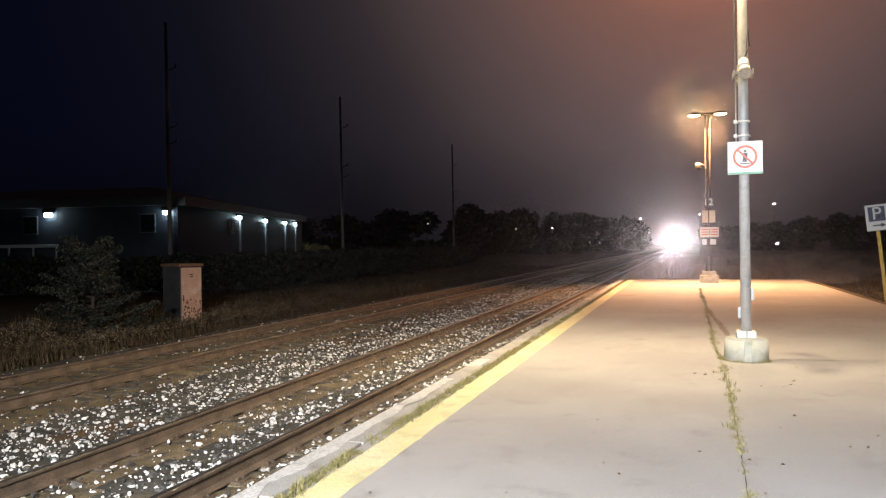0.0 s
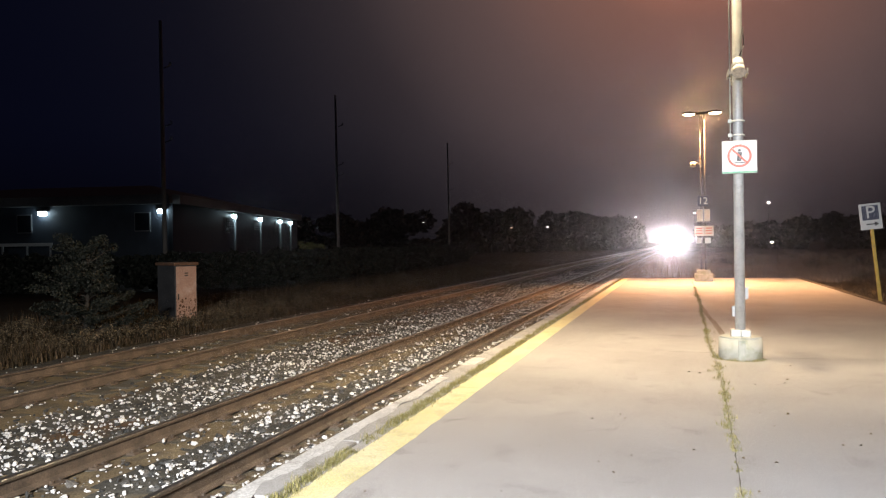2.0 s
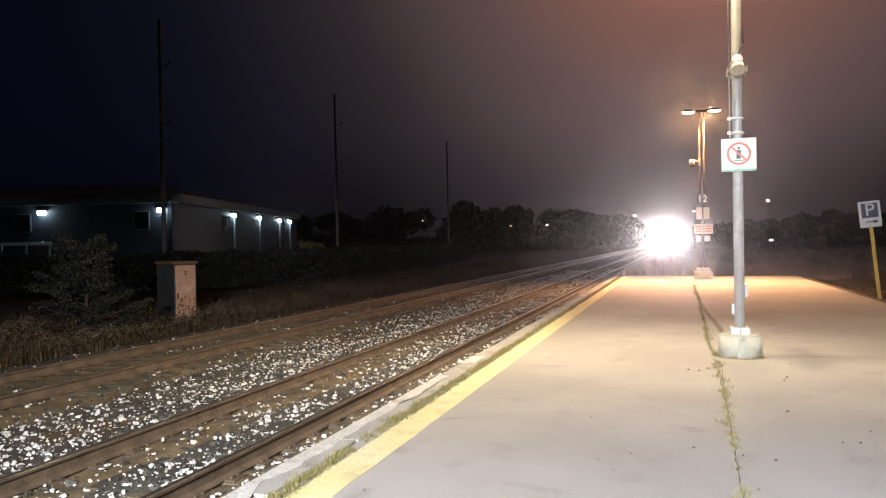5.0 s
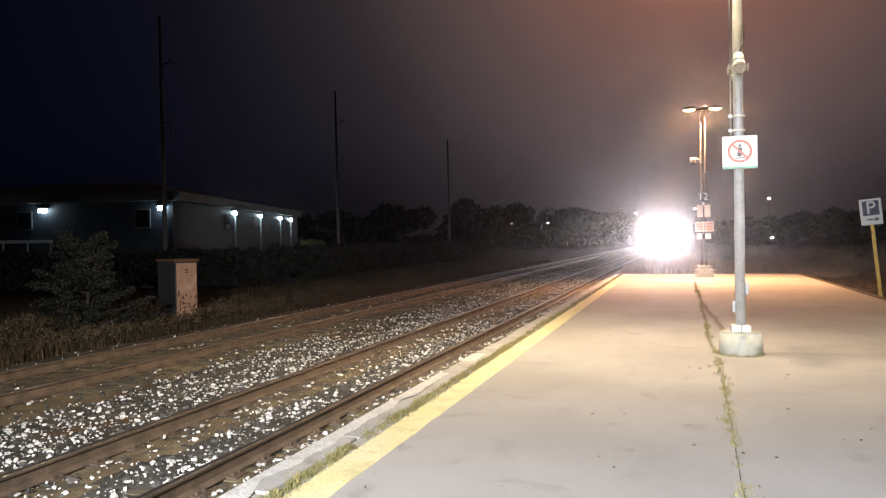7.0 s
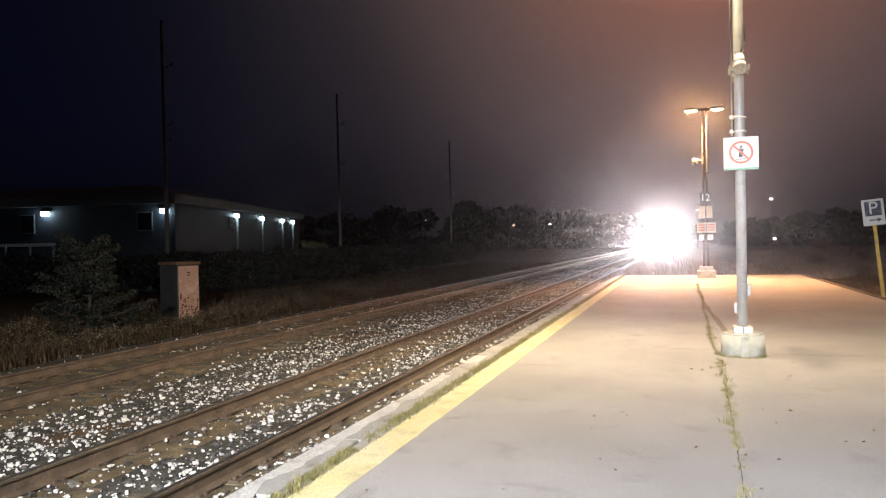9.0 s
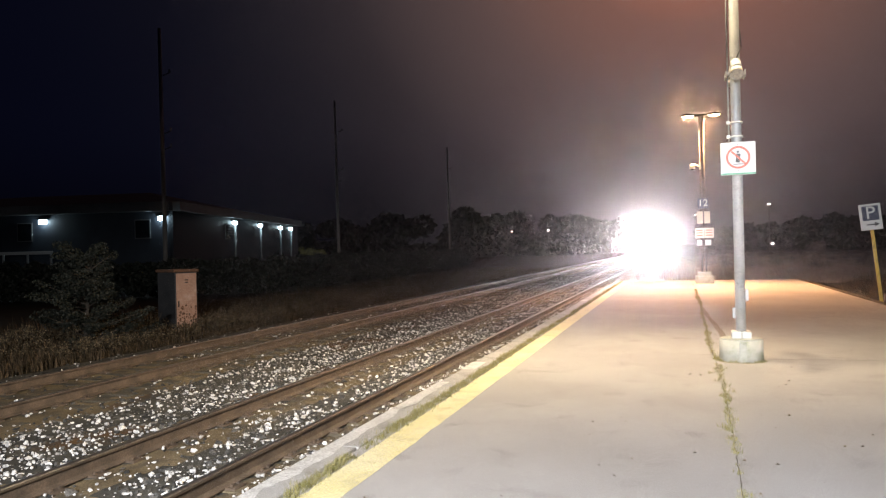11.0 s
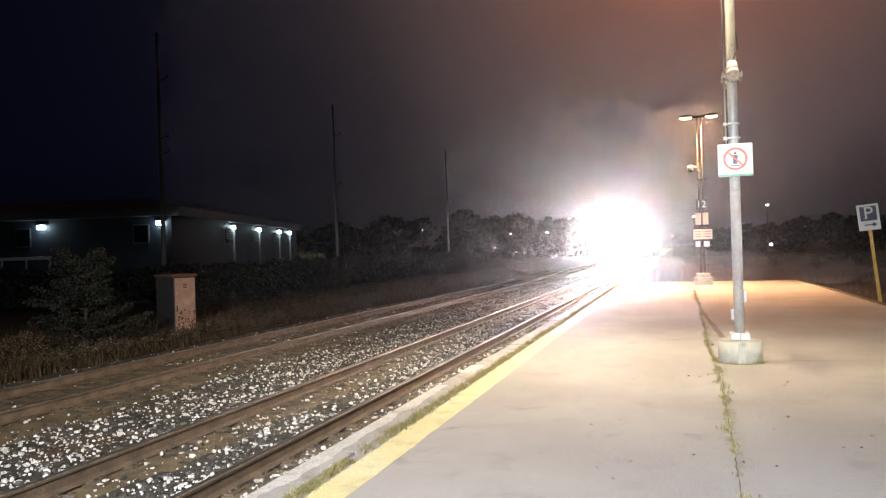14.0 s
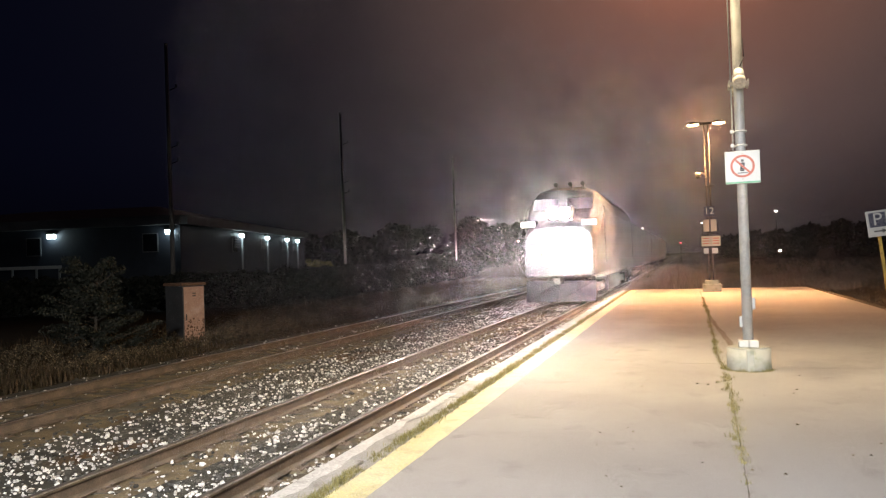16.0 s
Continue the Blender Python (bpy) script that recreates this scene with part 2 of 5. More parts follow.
M = {
    "soil": surface("soil", (0.035, 0.03, 0.02), (0.06, 0.05, 0.03), 0.95, scale=0.4, grain=25, bump=0.5, spec=0.1),
    "bed": surface("ballast_bed", (0.055, 0.055, 0.050), (0.10, 0.096, 0.082), 0.95, scale=2.0, grain=34, bump=1.0, c3=(0.13, 0.075, 0.035), c3_amount=0.25, c3_scale=0.7, spec=0.15),
    "mud": surface("rust_mud", (0.145, 0.116, 0.072), (0.215, 0.172, 0.108), 0.95, scale=1.7, grain=45, bump=0.8, c3=(0.09, 0.08, 0.065), c3_amount=0.5, c3_scale=2.5, spec=0.1),
    "platform": surface("platform_asphalt", (0.38, 0.367, 0.348), (0.46, 0.447, 0.428), 0.9, scale=0.5, grain=110, bump=0.35, c3=(0.34, 0.328, 0.31), c3_amount=0.12, c3_scale=2.2, spec=0.2, speckle=(0.56, 0.55, 0.53)),
    "kerb": surface("edge_concrete", (0.42, 0.415, 0.40), (0.52, 0.51, 0.49), 0.85, scale=1.1, grain=70, bump=0.3, c3=(0.24, 0.23, 0.20), c3_amount=0.4, c3_scale=2.0, vary=0.06, spec=0.2),
    "whitewash": surface("worn_white_paint", (0.62, 0.62, 0.60), (0.74, 0.74, 0.72), 0.7, scale=2.5, grain=50, bump=0.2, c3=(0.42, 0.41, 0.39), c3_amount=0.25, c3_scale=3.0),
    "yellow": surface("yellow_line_paint", (0.86, 0.78, 0.40), (0.90, 0.83, 0.52), 0.7, scale=1.5, grain=90, bump=0.2, c3=(0.72, 0.65, 0.36), c3_amount=0.3, c3_scale=4.0, spec=0.3),
    "rail": surface("rusty_rail", (0.088, 0.064, 0.044), (0.16, 0.115, 0.078), 0.75, 0.2, scale=4.0, grain=60, bump=0.3),
    "railhead": surface("worn_rail_head", (0.25, 0.23, 0.21), (0.34, 0.31, 0.285), 0.33, 0.9, scale=1.2, grain=30, bump=0.05),
    "tie": surface("weathered_tie_wood", (0.085, 0.080, 0.068), (0.13, 0.118, 0.095), 0.95, scale=3.0, grain=40, bump=0.8, c3=(0.17, 0.138, 0.085), c3_amount=0.6, c3_scale=2.0, vary=0.2, spec=0.1),
    "galv": surface("galvanised_steel", (0.36, 0.38, 0.39), (0.43, 0.45, 0.46), 0.6, 0.3, scale=6.0, grain=45, bump=0.1, c3=(0.31, 0.325, 0.33), c3_amount=0.3, c3_scale=14, grit=0.18),
    "concrete": surface("weathered_concrete", (0.40, 0.41, 0.35), (0.50, 0.50, 0.44), 0.9, scale=3.0, grain=60, bump=0.5, c3=(0.32, 0.34, 0.25), c3_amount=0.4, c3_scale=5.0, grit=0.25),
    "sign": surface("white_sign_sheet", (0.66, 0.69, 0.68), (0.70, 0.72, 0.71), 0.45, scale=2.0, grain=300, bump=0.0),
    "red": surface("red_sign_print", (0.55, 0.10, 0.05), (0.60, 0.13, 0.07), 0.5, scale=5, grain=30, bump=0.0),
    "black": surface("black_sign_print", (0.02, 0.02, 0.022), (0.03, 0.03, 0.03), 0.5, scale=5, grain=30, bump=0.0),
    "green": surface("green_sign_print", (0.10, 0.40, 0.24), (0.13, 0.45, 0.28), 0.5, scale=5, grain=30, bump=0.0),
    "blue": surface("navy_sign_print", (0.02, 0.03, 0.075), (0.03, 0.04, 0.09), 0.5, scale=5, grain=30, bump=0.0),
    "cream": surface("cream_notice_sheet", (0.62, 0.56, 0.46), (0.70, 0.64, 0.54), 0.6, scale=6, grain=30, bump=0.05),
    "yellowpost": surface("yellow_post_paint", (0.60, 0.40, 0.05), (0.70, 0.48, 0.08), 0.6, scale=5, grain=40, bump=0.1, c3=(0.3, 0.2, 0.06), c3_amount=0.3, c3_scale=9),
    "darksteel": surface("dark_steel", (0.06, 0.055, 0.05), (0.09, 0.08, 0.075), 0.5, 0.6, scale=5, grain=40, bump=0.1),
    "cabinet": surface("faded_cabinet_paint", (0.36, 0.215, 0.155), (0.43, 0.265, 0.195), 0.6, scale=2.5, grain=25, bump=0.15, c3=(0.48, 0.34, 0.27), c3_amount=0.25, c3_scale=2.6, grit=0.3),
    # dark tone that paints in the shade on the cabinet's sides
    "cabinetshade": surface("shaded_cabinet_side", (0.035, 0.036, 0.038), (0.055, 0.055, 0.056), 0.6, scale=2.5, grain=25, bump=0.15),
    "joint": surface("dark_soil_and_shadow_tone", (0.07, 0.06, 0.04), (0.12, 0.105, 0.07), 0.95, scale=3, grain=50, bump=0.4, spec=0.1),
    "streak": surface("brown_streak_film", (0.24, 0.20, 0.155), (0.31, 0.27, 0.22), 0.95, scale=4, grain=60, bump=0.2, spec=0.1),
    "verge": islands("dull_verge_leaves", [(0.0, (0.05, 0.042, 0.026)), (0.5, (0.10, 0.082, 0.052)), (1.0, (0.22, 0.17, 0.115))], 0.9, spec=0.15),
    "rust": surface("rust_patch", (0.10, 0.05, 0.025), (0.17, 0.08, 0.04), 0.9, scale=12, grain=60, bump=0.4),
    "creosote": surface("utility_pole_wood", (0.24, 0.22, 0.20), (0.33, 0.30, 0.27), 0.9, scale=3, grain=30, bump=0.4, stretch=(6, 6, 0.6)),
    "siding": surface("dark_metal_siding", (0.030, 0.036, 0.050), (0.042, 0.050, 0.066), 0.6, scale=0.8, grain=18, bump=0.1),
    "fascia": surface("pale_fascia", (0.17, 0.175, 0.18), (0.21, 0.215, 0.22), 0.6, scale=0.8, grain=18, bump=0.1),
    "roof": surface("dark_roof_shingle", (0.03, 0.03, 0.035), (0.05, 0.05, 0.055), 0.9, scale=2, grain=14, bump=0.5),
    "glass": surface("dark_window_glass", (0.01, 0.012, 0.015), (0.015, 0.016, 0.02), 0.12, scale=2, grain=5, bump=0.0),
    "grass": islands("dry_grass_blades", [(0.0, (0.04, 0.030, 0.017)), (0.5, (0.062, 0.047, 0.028)), (1.0, (0.13, 0.092, 0.058))], 0.9, spec=0.15),
    "turf": islands("green_grass_blades", [(0.0, (0.15, 0.15, 0.05)), (0.5, (0.26, 0.24, 0.09)), (1.0, (0.42, 0.36, 0.17))], 0.9, spec=0.15),
    "weeds": islands("dry_weed_stalks", [(0.0, (0.15, 0.11, 0.085)), (0.5, (0.27, 0.20, 0.155)), (1.0, (0.45, 0.34, 0.27))], 0.9, spec=0.15),
    "leaf": islands("dark_leaves", [(0.0, (0.008, 0.012, 0.008)), (0.5, (0.016, 0.020, 0.013)), (1.0, (0.045, 0.044, 0.034))], 0.7, spec=0.3),
    "bark": surface("bark", (0.05, 0.04, 0.03), (0.09, 0.07, 0.05), 0.95, scale=6, grain=30, bump=0.8),
    "darkstone": islands("dark_ballast", [(0.0, (0.032, 0.032, 0.030)), (0.5, (0.068, 0.067, 0.062)), (1.0, (0.14, 0.13, 0.115))], 0.9, spec=0.2),
    "whitestone": islands("pale_ballast", [(0.0, (0.40, 0.39, 0.37)), (0.5, (0.66, 0.65, 0.62)), (1.0, (0.82, 0.81, 0.78))], 0.85, spec=0.2),
    "debris": islands("leaf_litter", [(0.0, (0.05, 0.035, 0.02)), (0.5, (0.12, 0.085, 0.04)), (1.0, (0.20, 0.15, 0.07))], 0.9, spec=0.1),
    "locopaint": surface("black_locomotive_paint", (0.014, 0.014, 0.016), (0.024, 0.024, 0.027), 0.6, scale=1.5, grain=20, bump=0.05),
    "locodark": surface("dark_locomotive_paint", (0.011, 0.011, 0.012), (0.019, 0.019, 0.020), 0.6, scale=1.5, grain=20, bump=0.05),
    "amberlens": glow("amber_lamp_lens", (1.0, 0.68, 0.42), 14.0),
    "whitelens": glow("white_lamp_lens", (1.0, 0.93, 0.86), 30.0),
    "coldlens": glow("cold_wall_lamp_lens", (0.66, 0.90, 1.0), 30.0),
    "farlens": glow("far_lamp_lens", (1.0, 0.93, 0.85), 12.0),
    "faramber": glow("far_amber_lens", (1.0, 0.65, 0.38), 4.0),
    "redlens": glow("red_signal_lens", (1.0, 0.06, 0.12), 6.0),
    "headlight": glow("headlight_lens", (1.0, 0.94, 0.93), 60000.0),
    "numberglow": glow("lit_number_board", (1.0, 0.98, 0.96), 6.0),
}


# ---- mesh helpers ----
def box(bm, x0, x1, y0, y1, z0, z1, bevel=0.0, m=None, mat=0):
    mx = Matrix.Translation(((x0 + x1) / 2, (y0 + y1) / 2, (z0 + z1) / 2)) @ Matrix.Diagonal((x1 - x0, y1 - y0, z1 - z0, 1))
    vs = bmesh.ops.create_cube(bm, size=1, matrix=(m or Matrix.Identity(4)) @ mx)["verts"]
    fs = {f for v in vs for f in v.link_faces}
    for f in fs:
        f.material_index = mat
    if bevel:
        es = {e for v in vs for e in v.link_edges}
        bmesh.ops.bevel(bm, geom=list(es), offset=bevel, segments=2, profile=0.6, affect="EDGES")


def cyl(bm, p0, p1, r0, r1=None, n=14, mat=0):
    p0, p1 = Vector(p0), Vector(p1)
    r1 = r0 if r1 is None else r1
    q = (p1 - p0).to_track_quat("Z", "Y").to_matrix().to_4x4()
    m = Matrix.Translation((p0 + p1) / 2) @ q
    vs = bmesh.ops.create_cone(bm, cap_ends=True, segments=n, radius1=r0, radius2=r1, depth=(p1 - p0).length, matrix=m)["verts"]
    for f in {f for v in vs for f in v.link_faces}:
        f.material_index = mat
        f.smooth = len(f.verts) == 4


def ball(bm, c, r, sx=1, sy=1, sz=1, n=14):
    m = Matrix.Translation(c) @ Matrix.Diagonal((sx, sy, sz, 1))
    vs = bmesh.ops.create_uvsphere(bm, u_segments=n, v_segments=max(6, n // 2), radius=r, matrix=m)["verts"]
    for f in {f for v in vs for f in v.link_faces}:
        f.smooth = True


def ring(bm, c, r0, r1, y0, y1, n=40):
    """A flat ring that faces -y."""
    vs = []
    for k in range(n):
        a = 2 * math.pi * k / n
        ca, sa = math.cos(a), math.sin(a)
        vs.append([bm.verts.new((c[0] + r * ca, y, c[1] + r * sa)) for r, y in ((r0, y0), (r1, y0), (r1, y1), (r0, y1))])
    for k in range(n):
        a, b = vs[k], vs[(k + 1) % n]
        for j in range(4):
            bm.faces.new((a[j], b[j], b[(j + 1) % 4], a[(j + 1) % 4]))


def mesh_of(name, bm, *mats):
    bmesh.ops.recalc_face_normals(bm, faces=bm.faces)
    me = bpy.data.meshes.new(name)
    bm.to_mesh(me)
    bm.free()
    for m in mats:
        me.materials.append(m)
    return me


def part(name, bm, material, parent, label=""):
    ob = new(name, mesh_of(name, bm, *(material if isinstance(material, tuple) else (material,))))
    ob.parent = parent
    return tagged(ob, label)


def thing(name, m, label, category, group="", kind=""):
    ob = new(name)
    ob.matrix_world = m
    return tagged(ob, label, category, group, kind)


def solid(name, bm, material, label, category, kind="", group=""):
    ob = new(name, mesh_of(name, bm, *(material if isinstance(material, tuple) else (material,))))
    return tagged(ob, label, category, group, kind)


def raw(name, verts, faces, material):
    me = bpy.data.meshes.new(name)
    me.from_pydata(verts if isinstance(verts, list) else verts.tolist(), [], faces if isinstance(faces, list) else faces.tolist())
    me.materials.append(material)
    me.update()
    return new(name, me)


rng = np.random.default_rng(7)


def blades(name, xy, z, heights, material, width=0.008, lean=0.5, per=6, patch=0.05):
    """Grass: thin three-sided blades in tufts about the given places."""
    n = len(xy) * per
    base = np.repeat(xy, per, 0) + rng.normal(0, patch, (n, 2))
    zz = np.repeat(np.broadcast_to(z, len(xy)), per)
    h = np.repeat(heights, per) * rng.uniform(0.5, 1.1, n)
    a = rng.uniform(0, 2 * np.pi, n)
    d = np.stack([np.cos(a), np.sin(a)], 1)
    w = width * rng.uniform(0.6, 1.4, n)[:, None]
    side = np.stack([-d[:, 1], d[:, 0]], 1) * w
    bend = d * (h * rng.uniform(0.1, lean, n))[:, None]
    v = np.zeros((n, 5, 3))
    v[:, 0, :2], v[:, 1, :2] = base - side, base + side
    v[:, 0, 2] = v[:, 1, 2] = zz - 0.02
    v[:, 2, :2], v[:, 3, :2] = base + side * 0.7 + bend * 0.35, base - side * 0.7 + bend * 0.35
    v[:, 2, 2] = v[:, 3, 2] = zz + h * 0.6
    v[:, 4, :2], v[:, 4, 2] = base + bend, zz + h
    k = np.arange(n) * 5
    faces = [f for i in k.tolist() for f in ((i, i + 1, i + 2, i + 3), (i + 3, i + 2, i + 4))]
    return raw(name, v.reshape(-1, 3), faces, material)


def leaf_cloud(centres, radii, per, size, flat=0.8):
    """Leaves as small folded quads, spread through clumps."""
    n = len(centres) * per
    c = np.repeat(centres, per, 0)
    r = np.repeat(radii, per)
    d = rng.normal(0, 1, (n, 3))
    d /= np.linalg.norm(d, axis=1)[:, None]
    p = c + d * (r * rng.uniform(0.45, 1.0, n) ** 0.6)[:, None] * [1, 1, flat]
    u = rng.normal(0, 1, (n, 3))
    u /= np.linalg.norm(u, axis=1)[:, None]
    w = np.cross(u, rng.normal(0, 1, (n, 3)))
    w /= np.linalg.norm(w, axis=1)[:, None]
    s = size * rng.uniform(0.6, 1.3, n)[:, None]
    v = np.stack([p - u * s, p + w * s * 0.45, p + u * s, p - w * s * 0.45], 1).reshape(-1, 3)
    return v, np.arange(n * 4).reshape(-1, 4)


# ---- ground, tracks, platform ----
RAIL_Z, NEAR_X, FAR_X = -0.155, -4.9, -9.45
PLAT_END, PLAT_R = 37.0, 4.9


def build_ground():
    bm = bmesh.new()
    xs = [-900, -300, -120, -60, -40, -30, -24, -20, -17, -14.5, -12.6, -11.9, -11.3, -7.2, -3.04, -2.98, 5.2, 6.5, 9, 14, 25, 60, 150, 400, 900]
    ys = [-60, -20, 0, 10, 20, 30, 37, 45, 60, 90, 140, 220, 400, 900, 2000]

    def height(x, y):
        if x < -11.5:
            return -0.52 + 0.22 * min(1, (-11.5 - x) / 1.2) + noise.noise((x * 0.3, y * 0.3, 0)) * 0.08
        if x < -3:
            return -0.58
        return -0.22 + noise.noise((x * 0.2, y * 0.2, 3)) * 0.06
    grid = [[bm.verts.new((x, y, height(x, y))) for x in xs] for y in ys]
    for j in range(len(ys) - 1):
        for i in range(len(xs) - 1):
            bm.faces.new((grid[j][i], grid[j][i + 1], grid[j + 1][i + 1], grid[j + 1][i]))
    solid("ground", bm, M["soil"], "dark bare soil and rough ground round the railway", "ground", "structure")


def shoulder(x, y):
    """Mud heaped between the near rail and the platform, with gaps between the ties."""
    rise = 0.12 * min(1.0, (x + 3.98) / 0.40)
    gap = max(0.0, 1.0 - abs((y / 0.508) % 1.0 - 0.5 + 0.15 * noise.noise((y * 1.3, 2, 2))) / 0.24)
    return rise - 0.11 * min(1.0, gap * 1.8) * max(0.0, 1.0 - abs(x + 3.72) / 0.24)


def build_bed():
    """The ballast bed: a shaped sheet with shoulders, humps between the tracks and mud beside the rails."""
    ys = np.concatenate([np.arange(-8, 3, 0.5), np.arange(3, 20, 0.06), np.arange(20, 30, 0.15), np.arange(30, 80, 1.0), np.arange(80, 620, 20.0)])
    xs = np.concatenate([[-12.6, -12.0], np.arange(-11.6, -4.1, 0.12), np.arange(-4.06, -3.2, 0.06), [-3.1]])
    v, mats = [], []
    for y in ys:
        for x in xs:
            z = -0.345
            mid = abs(x + 7.2)
            if mid < 1.1:
                z -= 0.05 * (1 - (mid / 1.1) ** 2)
            if x < -11.5:
                z -= (-11.5 - x) * 0.15
            near = min(abs(x - NEAR_X + s * 0.752) for s in (-1, 1))
            far = min(abs(x - FAR_X + s * 0.752) for s in (-1, 1))
            if y < 80:
                z += 0.034 * noise.noise((x * 1.6, y * 1.6, 0)) + 0.014 * noise.noise((x * 9, y * 9, 1))
            if abs(x - NEAR_X) < 0.62 and y < 80:
                z += 0.024
            if min(near, far) < 0.3:
                z = min(z, -0.335)
            if x > -3.98:
                z += shoulder(x, y)
            v.append((x, y, z))
    w = len(xs)
    f = [(j * w + i, j * w + i + 1, (j + 1) * w + i + 1, (j + 1) * w + i) for j in range(len(ys) - 1) for i in range(w - 1)]
    ob = raw("ballast_bed", v, f, M["bed"])
    ob.data.materials.append(M["mud"])
    for p in ob.data.polygons:
        c = p.center
        n1 = noise.noise((c.x * 1.3, c.y * 0.7, 5)) * 0.22 + noise.noise((c.x * 4, c.y * 3, 8)) * 0.12
        muddy = abs(c.x + 5.35) < 0.30 + n1 or abs(c.x + 3.75) < 0.36 + n1 or abs(c.x - FAR_X) < 0.95 + n1 or abs(c.x + 8.2) < 0.20 + n1
        p.material_index = 1 if muddy else 0
        p.use_smooth = True
    tagged(ob, "dark ballast bed with rusty mud beside the rails", "track bed", "", "structure")


def rail_bm():
    arc = [(0.021 + 0.015 * math.cos(a), 0.154 + 0.015 * math.sin(a)) for a in (0.0, 0.35, 0.7, 1.05, 1.4)]
    half = [(0.07, 0), (0.07, 0.012), (0.012, 0.032), (0.009, 0.12), (0.034, 0.134), (0.036, 0.150)] + arc + [(0.012, 0.1705)]
    prof = half + [(-x, z) for x, z in reversed(half)]
    bm = bmesh.new()
    ys = [-12, 0, 20, 60, 150, 300, 620]
    rows = [[bm.verts.new((x, y, z)) for x, z in prof] for y in ys]
    n = len(prof)
    for a, b in zip(rows, rows[1:]):
        for k in range(n):
            f = bm.faces.new((a[k], a[(k + 1) % n], b[(k + 1) % n], b[k]))
            head = 6 <= k <= n - 8
            f.material_index, f.smooth = int(head), head
    bm.faces.new(rows[0])
    bm.faces.new(rows[-1])
    return bm


def build_track(cx, label):
    t = thing("railway_track", pose(cx, 0, RAIL_Z - 0.171), label, "railway track", "railway tracks", "structure")
    me = mesh_of("rail", rail_bm(), M["rail"], M["railhead"])
    for s in (-0.752, 0.752):
        r = new("rail", me)
        r.parent, r.location = t, (s, 0, 0)
    bm = bmesh.new()
    box(bm, -1.3, 1.3, -0.115, 0.115, -0.17, -0.008, 0.012)
    tie = mesh_of("tie", bm, M["tie"])
    bm = bmesh.new()
    box(bm, -0.17, 0.17, -0.09, 0.09, -0.010, 0.012)
    for sx in (-0.115, 0.115):
        for sy in (-0.05, 0.05):
            box(bm, sx - 0.012, sx + 0.012, sy - 0.012, sy + 0.012, 0.01, 0.035)
    plate = mesh_of("tie_plate", bm, M["rail"])
    rnd = random.Random(int(-cx * 10))
    y = -3.0
    while y < 52:
        o = new("tie", tie)
        o.parent, o.location, o.rotation_euler = t, (rnd.uniform(-0.05, 0.05), y, rnd.uniform(-0.008, 0.004)), (0, 0, rnd.uniform(-0.02, 0.02))
        if y < 30:
            for s in (-0.752, 0.752):
                p = new("tie_plate", plate)
                p.parent, p.location = t, (s, y, 0)
        y += 0.508 + rnd.uniform(-0.02, 0.02)


